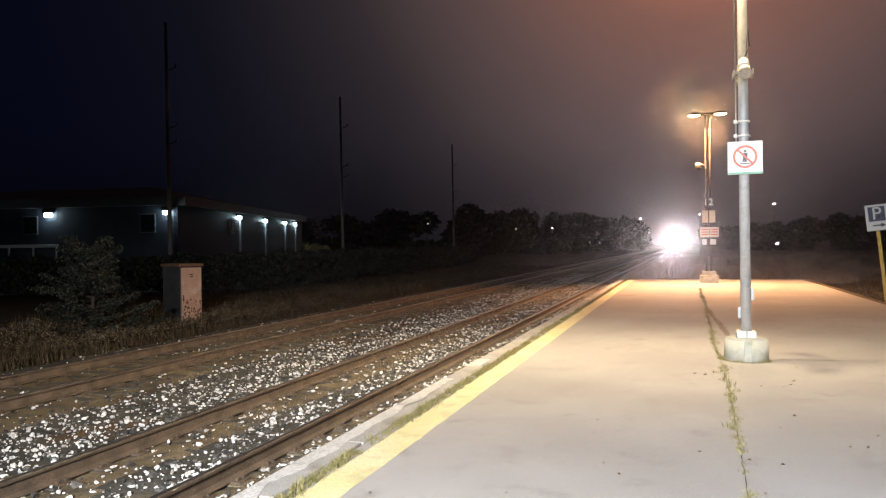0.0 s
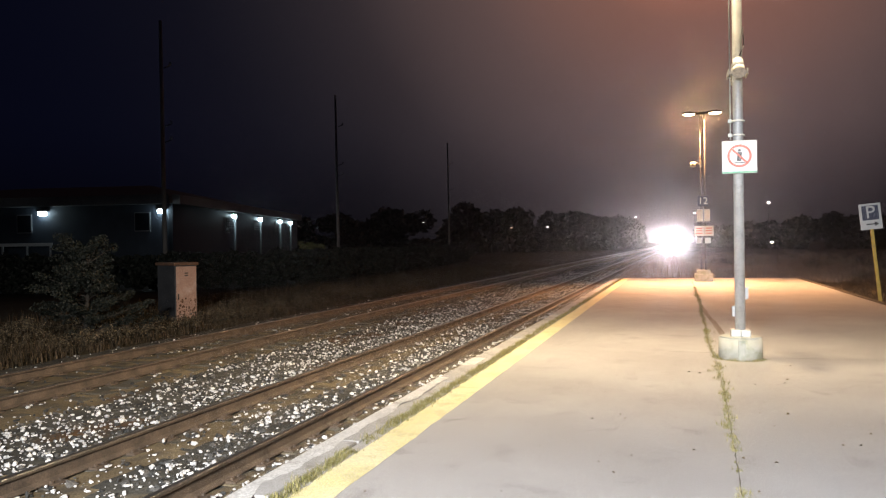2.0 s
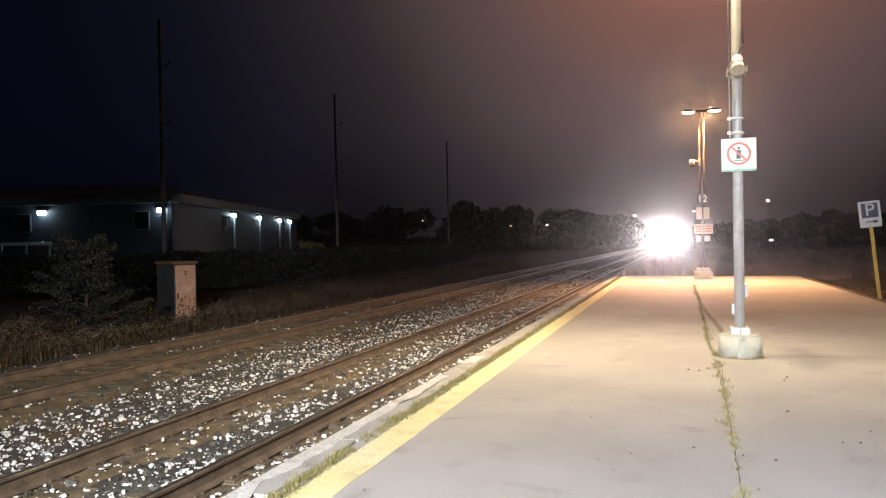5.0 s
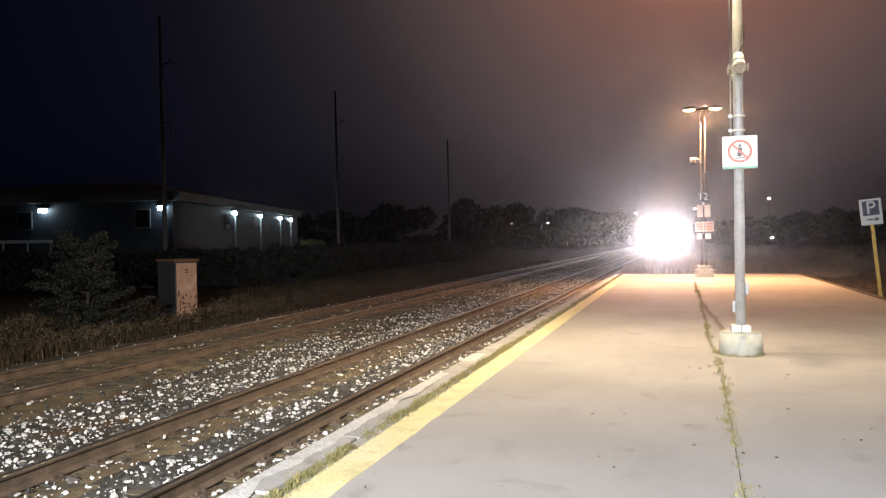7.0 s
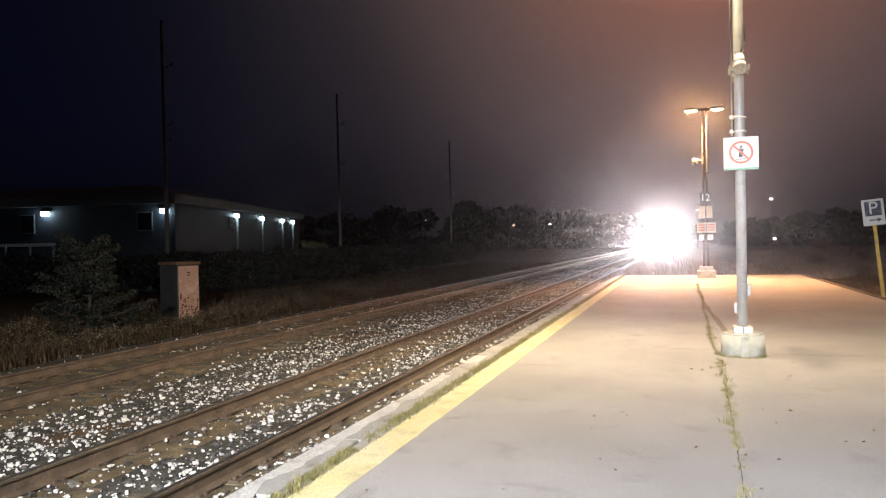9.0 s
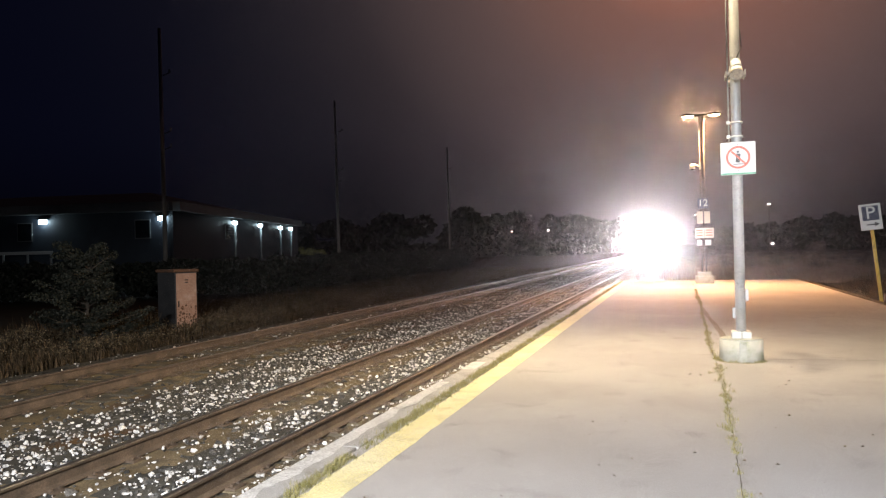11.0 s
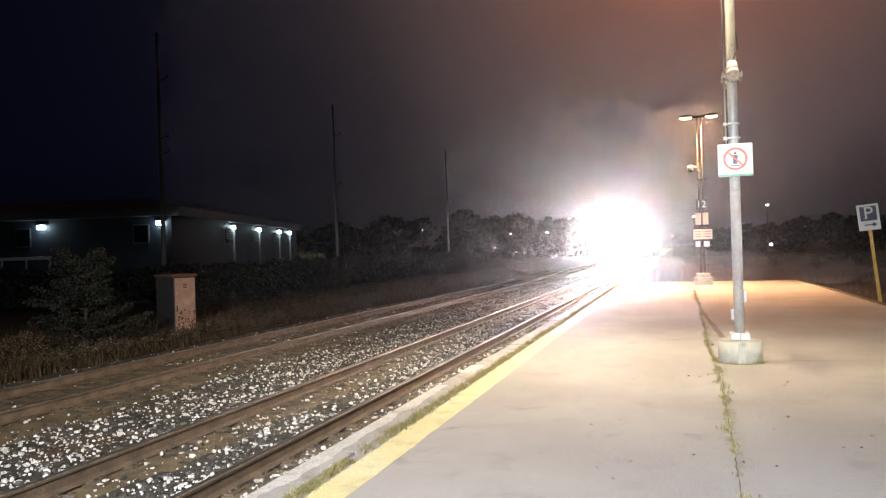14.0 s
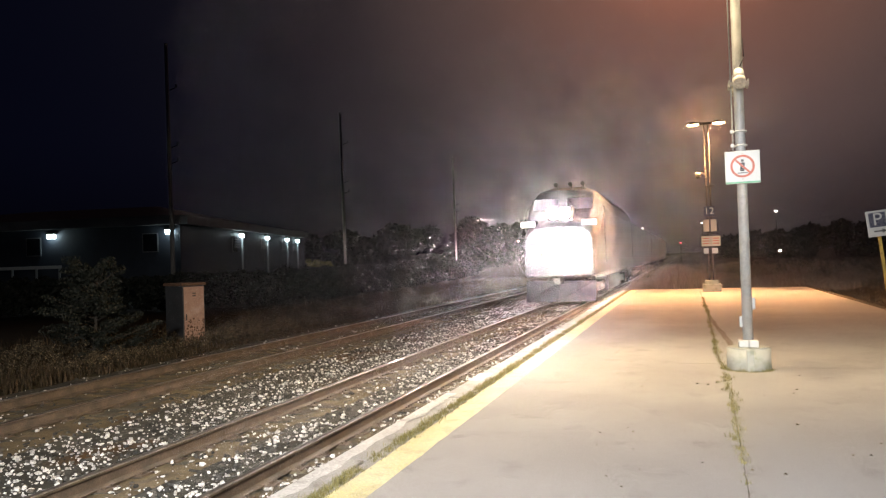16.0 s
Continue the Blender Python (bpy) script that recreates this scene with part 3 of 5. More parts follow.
def build_stones():
    """Ballast stones: dark ones everywhere, pale ones scattered in drifts."""
    phi = (1 + 5 ** 0.5) / 2
    ico = np.array([(-1, phi, 0), (1, phi, 0), (-1, -phi, 0), (1, -phi, 0), (0, -1, phi), (0, 1, phi), (0, -1, -phi), (0, 1, -phi), (phi, 0, -1), (phi, 0, 1), (-phi, 0, -1), (-phi, 0, 1)]) / 1.9
    tri = np.array([(0, 11, 5), (0, 5, 1), (0, 1, 7), (0, 7, 10), (0, 10, 11), (1, 5, 9), (5, 11, 4), (11, 10, 2), (10, 7, 6), (7, 1, 8), (3, 9, 4), (3, 4, 2), (3, 2, 6), (3, 6, 8), (3, 8, 9), (4, 9, 5), (2, 4, 11), (6, 2, 10), (8, 6, 7), (9, 8, 1)])

    def field(n, dens):
        out = []
        while len(out) < n:
            y = -3.0 + 58 * rng.random() ** 1.7
            x = rng.uniform(-11.6, -3.3)
            if rng.random() < dens(x, y):
                out.append((x, y))
        return np.array(out)

    def rails_clear(x):
        return min(abs(x - c + s * 0.752) for c in (NEAR_X, FAR_X) for s in (-1, 1)) > 0.11

    def pale(x, y):
        if not rails_clear(x):
            return 0
        drift = 0.6 + 0.5 * noise.noise((x * 0.9, y * 0.6, 2)) + 0.6 * noise.noise((x * 3, y * 3, 4))
        if -8.0 < x < -5.75:
            d = 0.85 if x > -7.3 else 0.6
        elif -5.0 < x < -4.27:
            d = 1.0
        elif -5.6 < x <= -5.0:
            d = 0.40
        elif x > -4.1:
            d = 0.6
        else:
            d = 0.10
        return d * max(0, drift)

    def dark(x, y):
        if not rails_clear(x):
            return 0
        return 1.0 if -8.1 < x < -5.75 or -5.0 < x < -4.2 else 0.22

    for name, n, dens, lo, hi, mat, lift, label in (("dark_ballast", 18000, dark, 0.018, 0.042, "darkstone", -0.008, "dark grey crushed ballast stones"),
                                                    ("pale_ballast", 24000, pale, 0.007, 0.029, "whitestone", 0.008, "scattered chalk-white ballast stones between the rails")):
        xy = field(n, dens)
        s = (lo + (hi - lo) * rng.random(n) ** 2.2)[:, None, None]
        sh = ico[None] * rng.uniform(0.65, 1.3, (n, 12, 1)) * rng.uniform(0.5, 1.6, (n, 1, 3)) * [1, 1, 0.7] * s
        a = rng.uniform(0, 6.283, n)
        ca, sa = np.cos(a)[:, None], np.sin(a)[:, None]
        v = np.stack([sh[..., 0] * ca - sh[..., 1] * sa, sh[..., 0] * sa + sh[..., 1] * ca, sh[..., 2]], -1)
        z = np.array([-0.345 - (0.05 * (1 - ((x + 7.2) / 1.1) ** 2) if abs(x + 7.2) < 1.1 else 0) + 0.034 * noise.noise((x * 1.6, y * 1.6, 0)) + 0.014 * noise.noise((x * 9, y * 9, 1)) + (shoulder(x, y) if x > -3.98 else 0) + (0.024 if abs(x - NEAR_X) < 0.62 else 0) for x, y in xy])
        v += np.column_stack([xy, z + lift + s[:, 0, 0] * 0.25])[:, None]
        f = (np.arange(n)[:, None, None] * 12 + tri[None]).reshape(-1, 3)
        tagged(raw(name, v.reshape(-1, 3), f, M[mat]), label, "ballast", "", "stuff")


def crack_x(y):
    """The wandering line of the long crack."""
    return 0.17 + 0.09 * min(1.0, max(0.0, (y - 5.4) / 5.6)) + 0.012 * math.sin(y * 0.9) - 0.03 * max(0.0, min(1.0, (y - 11) / 3)) + 0.07 * max(0.0, min(1.0, (y - 14) / 7))


def build_platform():
    bm = bmesh.new()
    box(bm, -2.96, PLAT_R, -14, PLAT_END, -0.6, 0.0)
    solid("platform", bm, M["platform"], "pale worn asphalt station platform with a long grassy crack", "platform", "structure")
    edge = thing("platform_edge", pose(0, 0, 0), "pale concrete platform edge blocks, partly whitewashed", "platform edge", "", "structure")
    rnd = random.Random(4)
    y = -6.0
    while y < PLAT_END:
        ln = min(1.5, PLAT_END - y)
        if ln < 0.1:
            break
        bm = bmesh.new()
        box(bm, -0.15, 0.13, 0.008, ln - 0.008, -0.55, 0.0, 0.012)
        o = part("edge_block", bm, M["kerb"], edge)
        o.location = (-3.12 + rnd.uniform(-0.012, 0.012), y, rnd.uniform(-0.012, 0.006))
        y += ln
    # the yellow line, a thick coat of paint with a worn edge
    v, f = [], []
    ys = np.arange(-6, PLAT_END - 0.5, 0.12)
    for k, yy in enumerate(ys):
        e0, e1 = rng.normal(0, 0.006), rng.normal(0, 0.004)
        v += [(-2.845 + e0, yy, 0.004), (-2.54 + e1, yy, 0.004)]
        if k:
            f.append((2 * k - 2, 2 * k - 1, 2 * k + 1, 2 * k))
    ob = raw("yellow_line", v, f, M["yellow"])
    tagged(ob, "worn yellow safety line along the platform edge", "safety line", "", "structure")
    # remains of white paint on the outer edge blocks
    v, f = [], []
    for y0, y1 in ((3.0, 9.25), (10.2, 10.9), (23.5, 24.2)):
        ys = np.arange(y0, y1, 0.05)
        for k, yy in enumerate(ys):
            wv = 0.15 + 0.09 * noise.noise((yy * 2.2, 1, 7)) + 0.03 * noise.noise((yy * 9, 1, 3))
            if y0 > 10:
                wv = 0.2
            v += [(-3.275, yy, 0.0075), (-3.275 + max(0.02, wv), yy, 0.0075)]
            if k:
                n = len(v)
                f.append((n - 4, n - 3, n - 1, n - 2))
    tagged(raw("whitewash_strip", v, f, M["whitewash"]), "flaking whitewash along the platform edge", "paint", "", "structure")
    kerb = thing("platform_kerb", pose(0, 0, 0), "low concrete kerb along the back of the platform", "kerb", "", "structure")
    for k in range(13):
        bm = bmesh.new()
        box(bm, PLAT_R, PLAT_R + 0.16, -2 + k * 3.0 + 0.01, 1 + k * 3.0 - 0.01, -0.5, 0.03, 0.02)
        part("kerb_stone", bm, M["joint"], kerb)
    # the long crack, the short ones across it and the post's shadow line
    bm = bmesh.new()
    rnd = random.Random(9)
    last = None
    for y in np.arange(3.0, 34.0, 0.1):
        x = crack_x(y) + rnd.uniform(-0.008, 0.008)
        w = rnd.uniform(0.002, 0.006) if y < 12.5 else 0.004 + 0.022 * max(0, noise.noise((y * 0.5, 4, 4)) + 0.3)
        now = [bm.verts.new((x - w, y, 0.003)), bm.verts.new((x + w, y, 0.003))]
        if last:
            bm.faces.new((last[0], last[1], now[1], now[0]))
        last = now
    # the last one is no crack: the lamp post's shadow painted as a line
    for x0, x1, yy in ((-0.42, 0.2, 12.2), (-0.75, 0.15, 21.5), (-2.4, 4.8, 29.9), (0.95, 3.5, 11.85)):
        x = x0
        y = yy
        while x < x1:
            nx, ny = x + 0.12, y + rnd.uniform(-0.02, 0.02)
            w = rnd.uniform(0.004, 0.012)
            bm.faces.new([bm.verts.new(p) for p in ((x, y - w, 0.004), (nx, ny - w, 0.004), (nx, ny + w, 0.004), (x, y + w, 0.004))])
            x, y = nx, ny
    # a brown streak from the post's footing back to the crack
    last = None
    for y in np.arange(12.1, 21.0, 0.08):
        q = (21.0 - y) / 8.9
        x = crack_x(y) + 0.02 + 0.36 * q + 0.03 * noise.noise((y * 1.1, 7, 2))
        w = 0.035 + 0.05 * max(0.0, noise.noise((y * 0.8, 3, 9)) + 0.35) + rnd.uniform(-0.012, 0.012)
        now = [bm.verts.new((x - w, y, 0.0025)), bm.verts.new((x + w, y, 0.0025))]
        if last:
            f = bm.faces.new((last[0], last[1], now[1], now[0]))
            f.material_index = 1
        last = now
    solid("crack_fill", bm, (M["joint"], M["streak"]), "dark soil-filled cracks, a painted post shadow and a brown streak across the platform", "crack", "structure")


def build_platform_growth():
    # turf in the joint beside the yellow line, thick in places
    pts = []
    for y in np.arange(3.0, 36.5, 0.02):
        d = 0.85 + 1.1 * noise.noise((y * 0.75, 0, 0)) + 0.9 * noise.noise((y * 2.3, 0, 1))
        if rng.random() < max(0.06, d) * (1.0 if y < 13 else 0.6):
            pts.append((-2.915 + rng.normal(0, 0.028), y))
    pts = np.array(pts)
    ob = blades("joint_turf", pts, 0.0, rng.uniform(0.015, 0.06, len(pts)), M["turf"], 0.0026, 1.8, 24, 0.030)
    tagged(ob, "short green turf in the platform joint", "grass", "", "stuff")
    pts = []
    for y in np.arange(4.5, 30, 0.012):
        d = 0.26 + 0.9 * noise.noise((y * 0.9, 3, 0)) + 0.4 * noise.noise((y * 4.0, 3, 1))
        if rng.random() < max(0.02, d):
            pts.append((crack_x(y) + rng.normal(0, 0.032 if d > 0.35 else 0.012), y))
    for k in range(90):
        a = rng.uniform(2.6, 6.0)
        pts.append((POLE_X + 0.335 * math.cos(a) + rng.normal(0, 0.015), POLES_Y[0] + 0.335 * math.sin(a) + rng.normal(0, 0.015)))
    pts = np.array(pts)
    ob = blades("crack_turf", pts, -0.015, rng.uniform(0.02, 0.07, len(pts)), M["turf"], 0.0045, 1.1, 10, 0.022)
    tagged(ob, "tufts of grass growing in the platform crack", "grass", "", "stuff")
    # litter
    n = 420
    x, y = rng.uniform(-2.4, 4.5, n), 3.5 + 26 * rng.random(n) ** 1.6
    s = rng.uniform(0.006, 0.022, n)
    a = rng.uniform(0, 6.28, n)
    v = np.zeros((n, 4, 3))
    for k, (dx, dy, dz) in enumerate(((-1, -0.3, 0.004), (0.2, -0.6, 0.012), (1, 0.2, 0.005), (-0.1, 0.6, 0.016))):
        v[:, k, 0], v[:, k, 1], v[:, k, 2] = x + s * (dx * np.cos(a) - dy * np.sin(a)), y + s * (dx * np.sin(a) + dy * np.cos(a)), dz * s / 0.015 + 0.001
    tagged(raw("leaf_litter", v.reshape(-1, 3), np.arange(n * 4).reshape(-1, 4), M["debris"]), "small dry leaves and crumbs on the platform", "litter", "", "stuff")


build_ground()
build_bed()
build_track(NEAR_X, "rusty railway track with worn rails on old wooden ties")
build_track(FAR_X, "rusty second railway track half sunk in brown mud")
build_stones()
build_platform()
build_platform_growth()


# ---- platform furniture ----
def pictogram_sign(parent):
    """The white sign with a red ring and bar, a plain dark upright shape and a green foot stripe."""
    bm = bmesh.new()
    box(bm, -0.235, 0.245, -0.16, -0.135, 2.735, 3.215, 0.008)
    s = part("sign_board", bm, M["sign"], parent, "white square sign board")
    cx, cz = 0.005, 2.99
    bm = bmesh.new()
    ring(bm, (cx, cz), 0.135, 0.167, -0.166, -0.160)
    part("red_ring", bm, M["red"], s)
    bm = bmesh.new()
    box(bm, -0.145, 0.145, -0.168, -0.162, -0.014, 0.014, 0, pose(cx, 0, cz, 0, 45, 0))
    part("red_bar", bm, M["red"], s)
    bm = bmesh.new()
    for x0, x1, z0, z1, a in ((-0.030, 0.030, -0.075, 0.055, 6), (-0.018, 0.018, 0.066, 0.098, 0), (-0.07, 0.07, -0.105, -0.092, 0)):
        box(bm, x0, x1, -0.165, -0.161, z0, z1, 0.002, pose(cx, 0, cz, 0, a, 0))
    part("dark_shape", bm, M["black"], s)
    bm = bmesh.new()
    box(bm, -0.233, 0.243, -0.163, -0.159, 2.738, 2.765)
    part("green_stripe", bm, M["green"], s)
    for z in (2.80, 3.18):
        bm = bmesh.new()
        cyl(bm, (cx, -0.166, z), (cx, -0.158, z), 0.007, n=10)
        part("bolt", bm, M["darksteel"], s)


def luminaire(parent, side, lens, arm=0.54):
    bm = bmesh.new()
    cyl(bm, (0, 0, LAMP_Z + 0.02), (side * (arm - 0.18), 0, LAMP_Z + 0.05), 0.03, n=10)
    part("arm", bm, M["darksteel"], parent)
    bm = bmesh.new()
    ball(bm, (side * arm, 0, LAMP_Z), 0.26, 1.1, 0.6, 0.42)
    bmesh.ops.bisect_plane(bm, geom=bm.verts[:] + bm.edges[:] + bm.faces[:], plane_co=(0, 0, LAMP_Z), plane_no=(0, 0, -1), clear_outer=True)
    h = part("lamp_housing", bm, M["darksteel"], parent)
    bm = bmesh.new()
    ball(bm, (side * arm, 0, LAMP_Z - 0.002), 0.23, 1.15, 0.6, 0.40)
    bmesh.ops.bisect_plane(bm, geom=bm.verts[:] + bm.edges[:] + bm.faces[:], plane_co=(0, 0, LAMP_Z - 0.002), plane_no=(0, 0, 1), clear_outer=True)
    lens = part("lens", bm, lens, h, "glowing lamp lens")
    lens.visible_shadow = False


def build_sign_pole():
    p = thing("lamp_post", pose(POLE_X, POLES_Y[0], 0), "galvanised lamp post with white prohibition sign on a concrete footing", "lamp post", "platform lamp posts")
    bm = bmesh.new()
    cyl(bm, (0, 0, -0.05), (0, 0, 0.33), 0.31, 0.305, 28)
    box(bm, -0.05, 0.05, -0.325, -0.29, -0.02, 0.31, 0.01)
    bmesh.ops.bevel(bm, geom=[e for e in bm.edges if all(v.co.z > 0.32 for v in e.verts)], offset=0.02, segments=2, affect="EDGES")
    part("footing", bm, M["concrete"], p, "mossy round concrete footing")
    bm = bmesh.new()
    box(bm, -0.135, 0.0, -0.135, 0.135, 0.33, 0.43, 0.015)
    box(bm, 0.004, 0.135, -0.135, 0.135, 0.33, 0.43, 0.015)
    part("base_cover", bm, M["sign"], p, "white two-piece base cover")
    bm = bmesh.new()
    cyl(bm, (0, 0, 0.40), (0, 0, LAMP_Z + 0.08), 0.074, 0.068, 20)
    part("shaft", bm, M["galv"], p)
    bm = bmesh.new()
    cyl(bm, (-0.105, 0, 3.25), (-0.105, 0, 6.9), 0.011, n=8)
    part("conduit", bm, M["galv"], p)
    bm = bmesh.new()
    box(bm, 0.07, 0.115, -0.04, 0.05, 0.88, 1.06, 0.008)
    part("junction_box", bm, M["galv"], p)
    bm = bmesh.new()
    box(bm, -0.112, -0.07, -0.03, 0.04, 0.62, 0.78, 0.008)
    part("junction_box", bm, M["galv"], p)
    for z in (3.30, 3.51):
        bm = bmesh.new()
        cyl(bm, (0, 0, z), (0, 0, z + 0.022), 0.096, n=24)
        part("strap", bm, M["sign"], p, "white steel strap")
        bm = bmesh.new()
        box(bm, -0.14, -0.09, -0.05, -0.02, z - 0.01, z + 0.04, 0.004)
        part("clip", bm, M["sign"], p)
    # a pair of public-address horns, back to back
    for s in (-1, 1):
        bm = bmesh.new()
        cyl(bm, (0, s * 0.30, 4.235), (0, s * 0.14, 4.38), 0.082, 0.070, 20)
        ball(bm, (0, s * 0.14, 4.38), 0.078, 1, 1, 0.7)
        h = part("horn_speaker", bm, M["sign"], p, "white horn loudspeaker")
        bm = bmesh.new()
        cyl(bm, (0, s * 0.36, 4.16), (0, s * 0.295, 4.24), 0.092, 0.082, 20)
        part("horn_mouth", bm, M["cream"], h, "cream horn mouth")
        bm = bmesh.new()
        box(bm, -0.135, 0.135, s * 0.15 - 0.015, s * 0.15 + 0.015, 4.20, 4.235)
        for q in (-0.13, 0.13):
            box(bm, q - 0.01, q + 0.01, s * 0.105 - 0.055, s * 0.105 + 0.055, 4.18, 4.27, 0.004)
        part("bracket", bm, M["cream"], h)
    bm = bmesh.new()
    cyl(bm, (0.02, -0.12, 4.46), (0.09, -0.06, 4.62), 0.008, n=6)
    cyl(bm, (0.09, -0.06, 4.62), (0.075, -0.03, 4.9), 0.008, n=6)
    part("cable", bm, M["black"], p)
    pictogram_sign(p)
    for s in (-1, 1):
        luminaire(p, s, M["amberlens"], ARM[0])


def text_part(parent, body, size, m, material, name="lettering"):
    c = bpy.data.curves.new(name, "FONT")
    c.body, c.size, c.align_x, c.align_y, c.extrude = body, size, "CENTER", "CENTER", 0.002
    o = new(name, c)
    dg = bpy.context.evaluated_depsgraph_get()
    me = bpy.data.meshes.new_from_object(o.evaluated_get(dg))
    bpy.data.objects.remove(o)
    me.materials.clear()
    me.materials.append(material)
    o = new(name, me)
    o.parent, o.matrix_basis = parent, m
    return o


def build_far_pole():
    p = thing("lamp_post", pose(0.78, POLES_Y[1], 0), "twin-shaft lamp post with notices, camera and number plate", "lamp post", "platform lamp posts")
    bm = bmesh.new()
    box(bm, -0.38, 0.38, -0.38, 0.38, -0.05, 0.33, 0.02)
    part("footing", bm, M["concrete"], p, "square concrete footing")
    bm = bmesh.new()
    box(bm, -0.28, 0.28, -0.28, 0.28, 0.33, 0.50, 0.02)
    part("plinth", bm, M["concrete"], p)
    for s, top in ((-0.085, LAMP_Z), (0.085, LAMP_Z)):
        bm = bmesh.new()
        cyl(bm, (s, 0, 0.48), (s, 0, top), 0.034, 0.026, 12)
        part("shaft", bm, M["darksteel"], p)
    bm = bmesh.new()
    box(bm, -0.28, 0.28, -0.03, 0.03, LAMP_Z - 0.05, LAMP_Z + 0.06, 0.01)
    part("crossbar", bm, M["darksteel"], p)
    for s in (-1, 1):
        luminaire(p, s, M["amberlens"])
    # number plate
    bm = bmesh.new()
    box(bm, -0.22, 0.22, -0.10, -0.075, 3.28, 3.72, 0.01)
    s = part("number_plate", bm, M["blue"], p, "navy blue number plate")
    text_part(s, "12", 0.42, pose(0, -0.104, 3.50, 90, 0, 0), M["sign"])
    for x0, x1, z0, z1, mt, lines in ((-0.26, -0.02, 2.62, 3.14, "cream", 0), (0.04, 0.28, 2.62, 3.14, "cream", 0), (-0.36, 0.02, 1.98, 2.42, "cream", 3), (0.04, 0.42, 1.98, 2.42, "cream", 3), (-0.28, -0.08, 1.66, 1.90, "sign", 0), (0.06, 0.30, 1.66, 1.90, "sign", 0)):
        bm = bmesh.new()
        box(bm, x0, x1, -0.10, -0.078, z0, z1, 0.006)
        nt = part("notice_board", bm, M[mt], p, "pale notice board")
        for k in range(lines):
            bm = bmesh.new()
            zz = z1 - 0.10 - k * 0.11
            box(bm, x0 + 0.06, x1 - 0.06, -0.104, -0.099, zz - 0.025, zz + 0.02)
            part("printed_bar", bm, M["red"], nt)
    # camera on an arm
    bm = bmesh.new()
    cyl(bm, (-0.08, -0.02, 5.12), (-0.36, -0.02, 5.22), 0.028, n=10)
    box(bm, -0.12, -0.05, -0.07, 0.03, 4.98, 5.32, 0.01)
    a = part("camera_arm", bm, M["cream"], p)
    bm = bmesh.new()
    cyl(bm, (-0.40, -0.02, 5.02), (-0.40, -0.02, 5.24), 0.13, 0.10, 16)
    part("camera_housing", bm, M["cream"], a, "cream dome camera housing")
    bm = bmesh.new()
    ball(bm, (-0.40, -0.02, 5.02), 0.085, n=12)
    part("camera_dome", bm, M["glass"], a)
    bm = bmesh.new()
    box(bm, -0.16, 0.26, -0.03, 0.03, 4.58, 4.62)
    part("bracket", bm, M["darksteel"], p)


def build_fill_shade():
    """Unseen roof added behind the camera, whose lip cuts the fill lights' upward spill."""
    x, y = FILL_SPOT
    p = thing("unseen_fill_shade", pose(x, y, 0), "added unseen grey roof that shades the fill lights", "shelter")
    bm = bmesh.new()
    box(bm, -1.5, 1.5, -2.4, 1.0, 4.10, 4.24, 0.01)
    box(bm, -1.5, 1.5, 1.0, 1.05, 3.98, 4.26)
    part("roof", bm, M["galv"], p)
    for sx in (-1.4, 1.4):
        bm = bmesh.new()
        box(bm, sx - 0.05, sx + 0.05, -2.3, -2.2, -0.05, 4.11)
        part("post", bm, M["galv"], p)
    # housings for the added fill lights
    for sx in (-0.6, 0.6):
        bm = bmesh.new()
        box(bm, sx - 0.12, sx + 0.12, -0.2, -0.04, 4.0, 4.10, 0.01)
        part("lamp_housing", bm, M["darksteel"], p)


def build_parking_sign():
    p = thing("parking_sign", pose(5.42, 24.6, -0.22) @ pose(0, 0, 0, 0, -5.6, 0), "leaning yellow post with a white and navy parking sign", "parking sign")
    bm = bmesh.new()
    box(bm, -0.045, 0.045, -0.03, 0.03, -0.2, 2.35, 0.008)
    part("post", bm, M["yellowpost"], p, "yellow steel post")
    bm = bmesh.new()
    box(bm, -0.29, 0.29, -0.055, -0.032, 2.26, 3.03, 0.015)
    s = part("sign_board", bm, M["sign"], p, "white sign board")
    bm = bmesh.new()
    box(bm, -0.22, 0.22, -0.061, -0.056, 2.54, 2.97, 0)
    part("navy_field", bm, M["blue"], s)
    text_part(s, "P", 0.52, pose(0, -0.066, 2.755, 90, 0, 0), M["sign"])
    bm = bmesh.new()
    box(bm, -0.13, 0.12, -0.062, -0.056, 2.40, 2.435)
    vs = [bm.verts.new((x, y, z)) for y in (-0.062, -0.056) for x, z in ((0.09, 2.35), (0.21, 2.418), (0.09, 2.485))]
    bm.faces.new(vs[:3])
    bm.faces.new(vs[3:])
    part("arrow", bm, M["black"], s)


build_sign_pole()
build_far_pole()
build_fill_shade()
build_parking_sign()


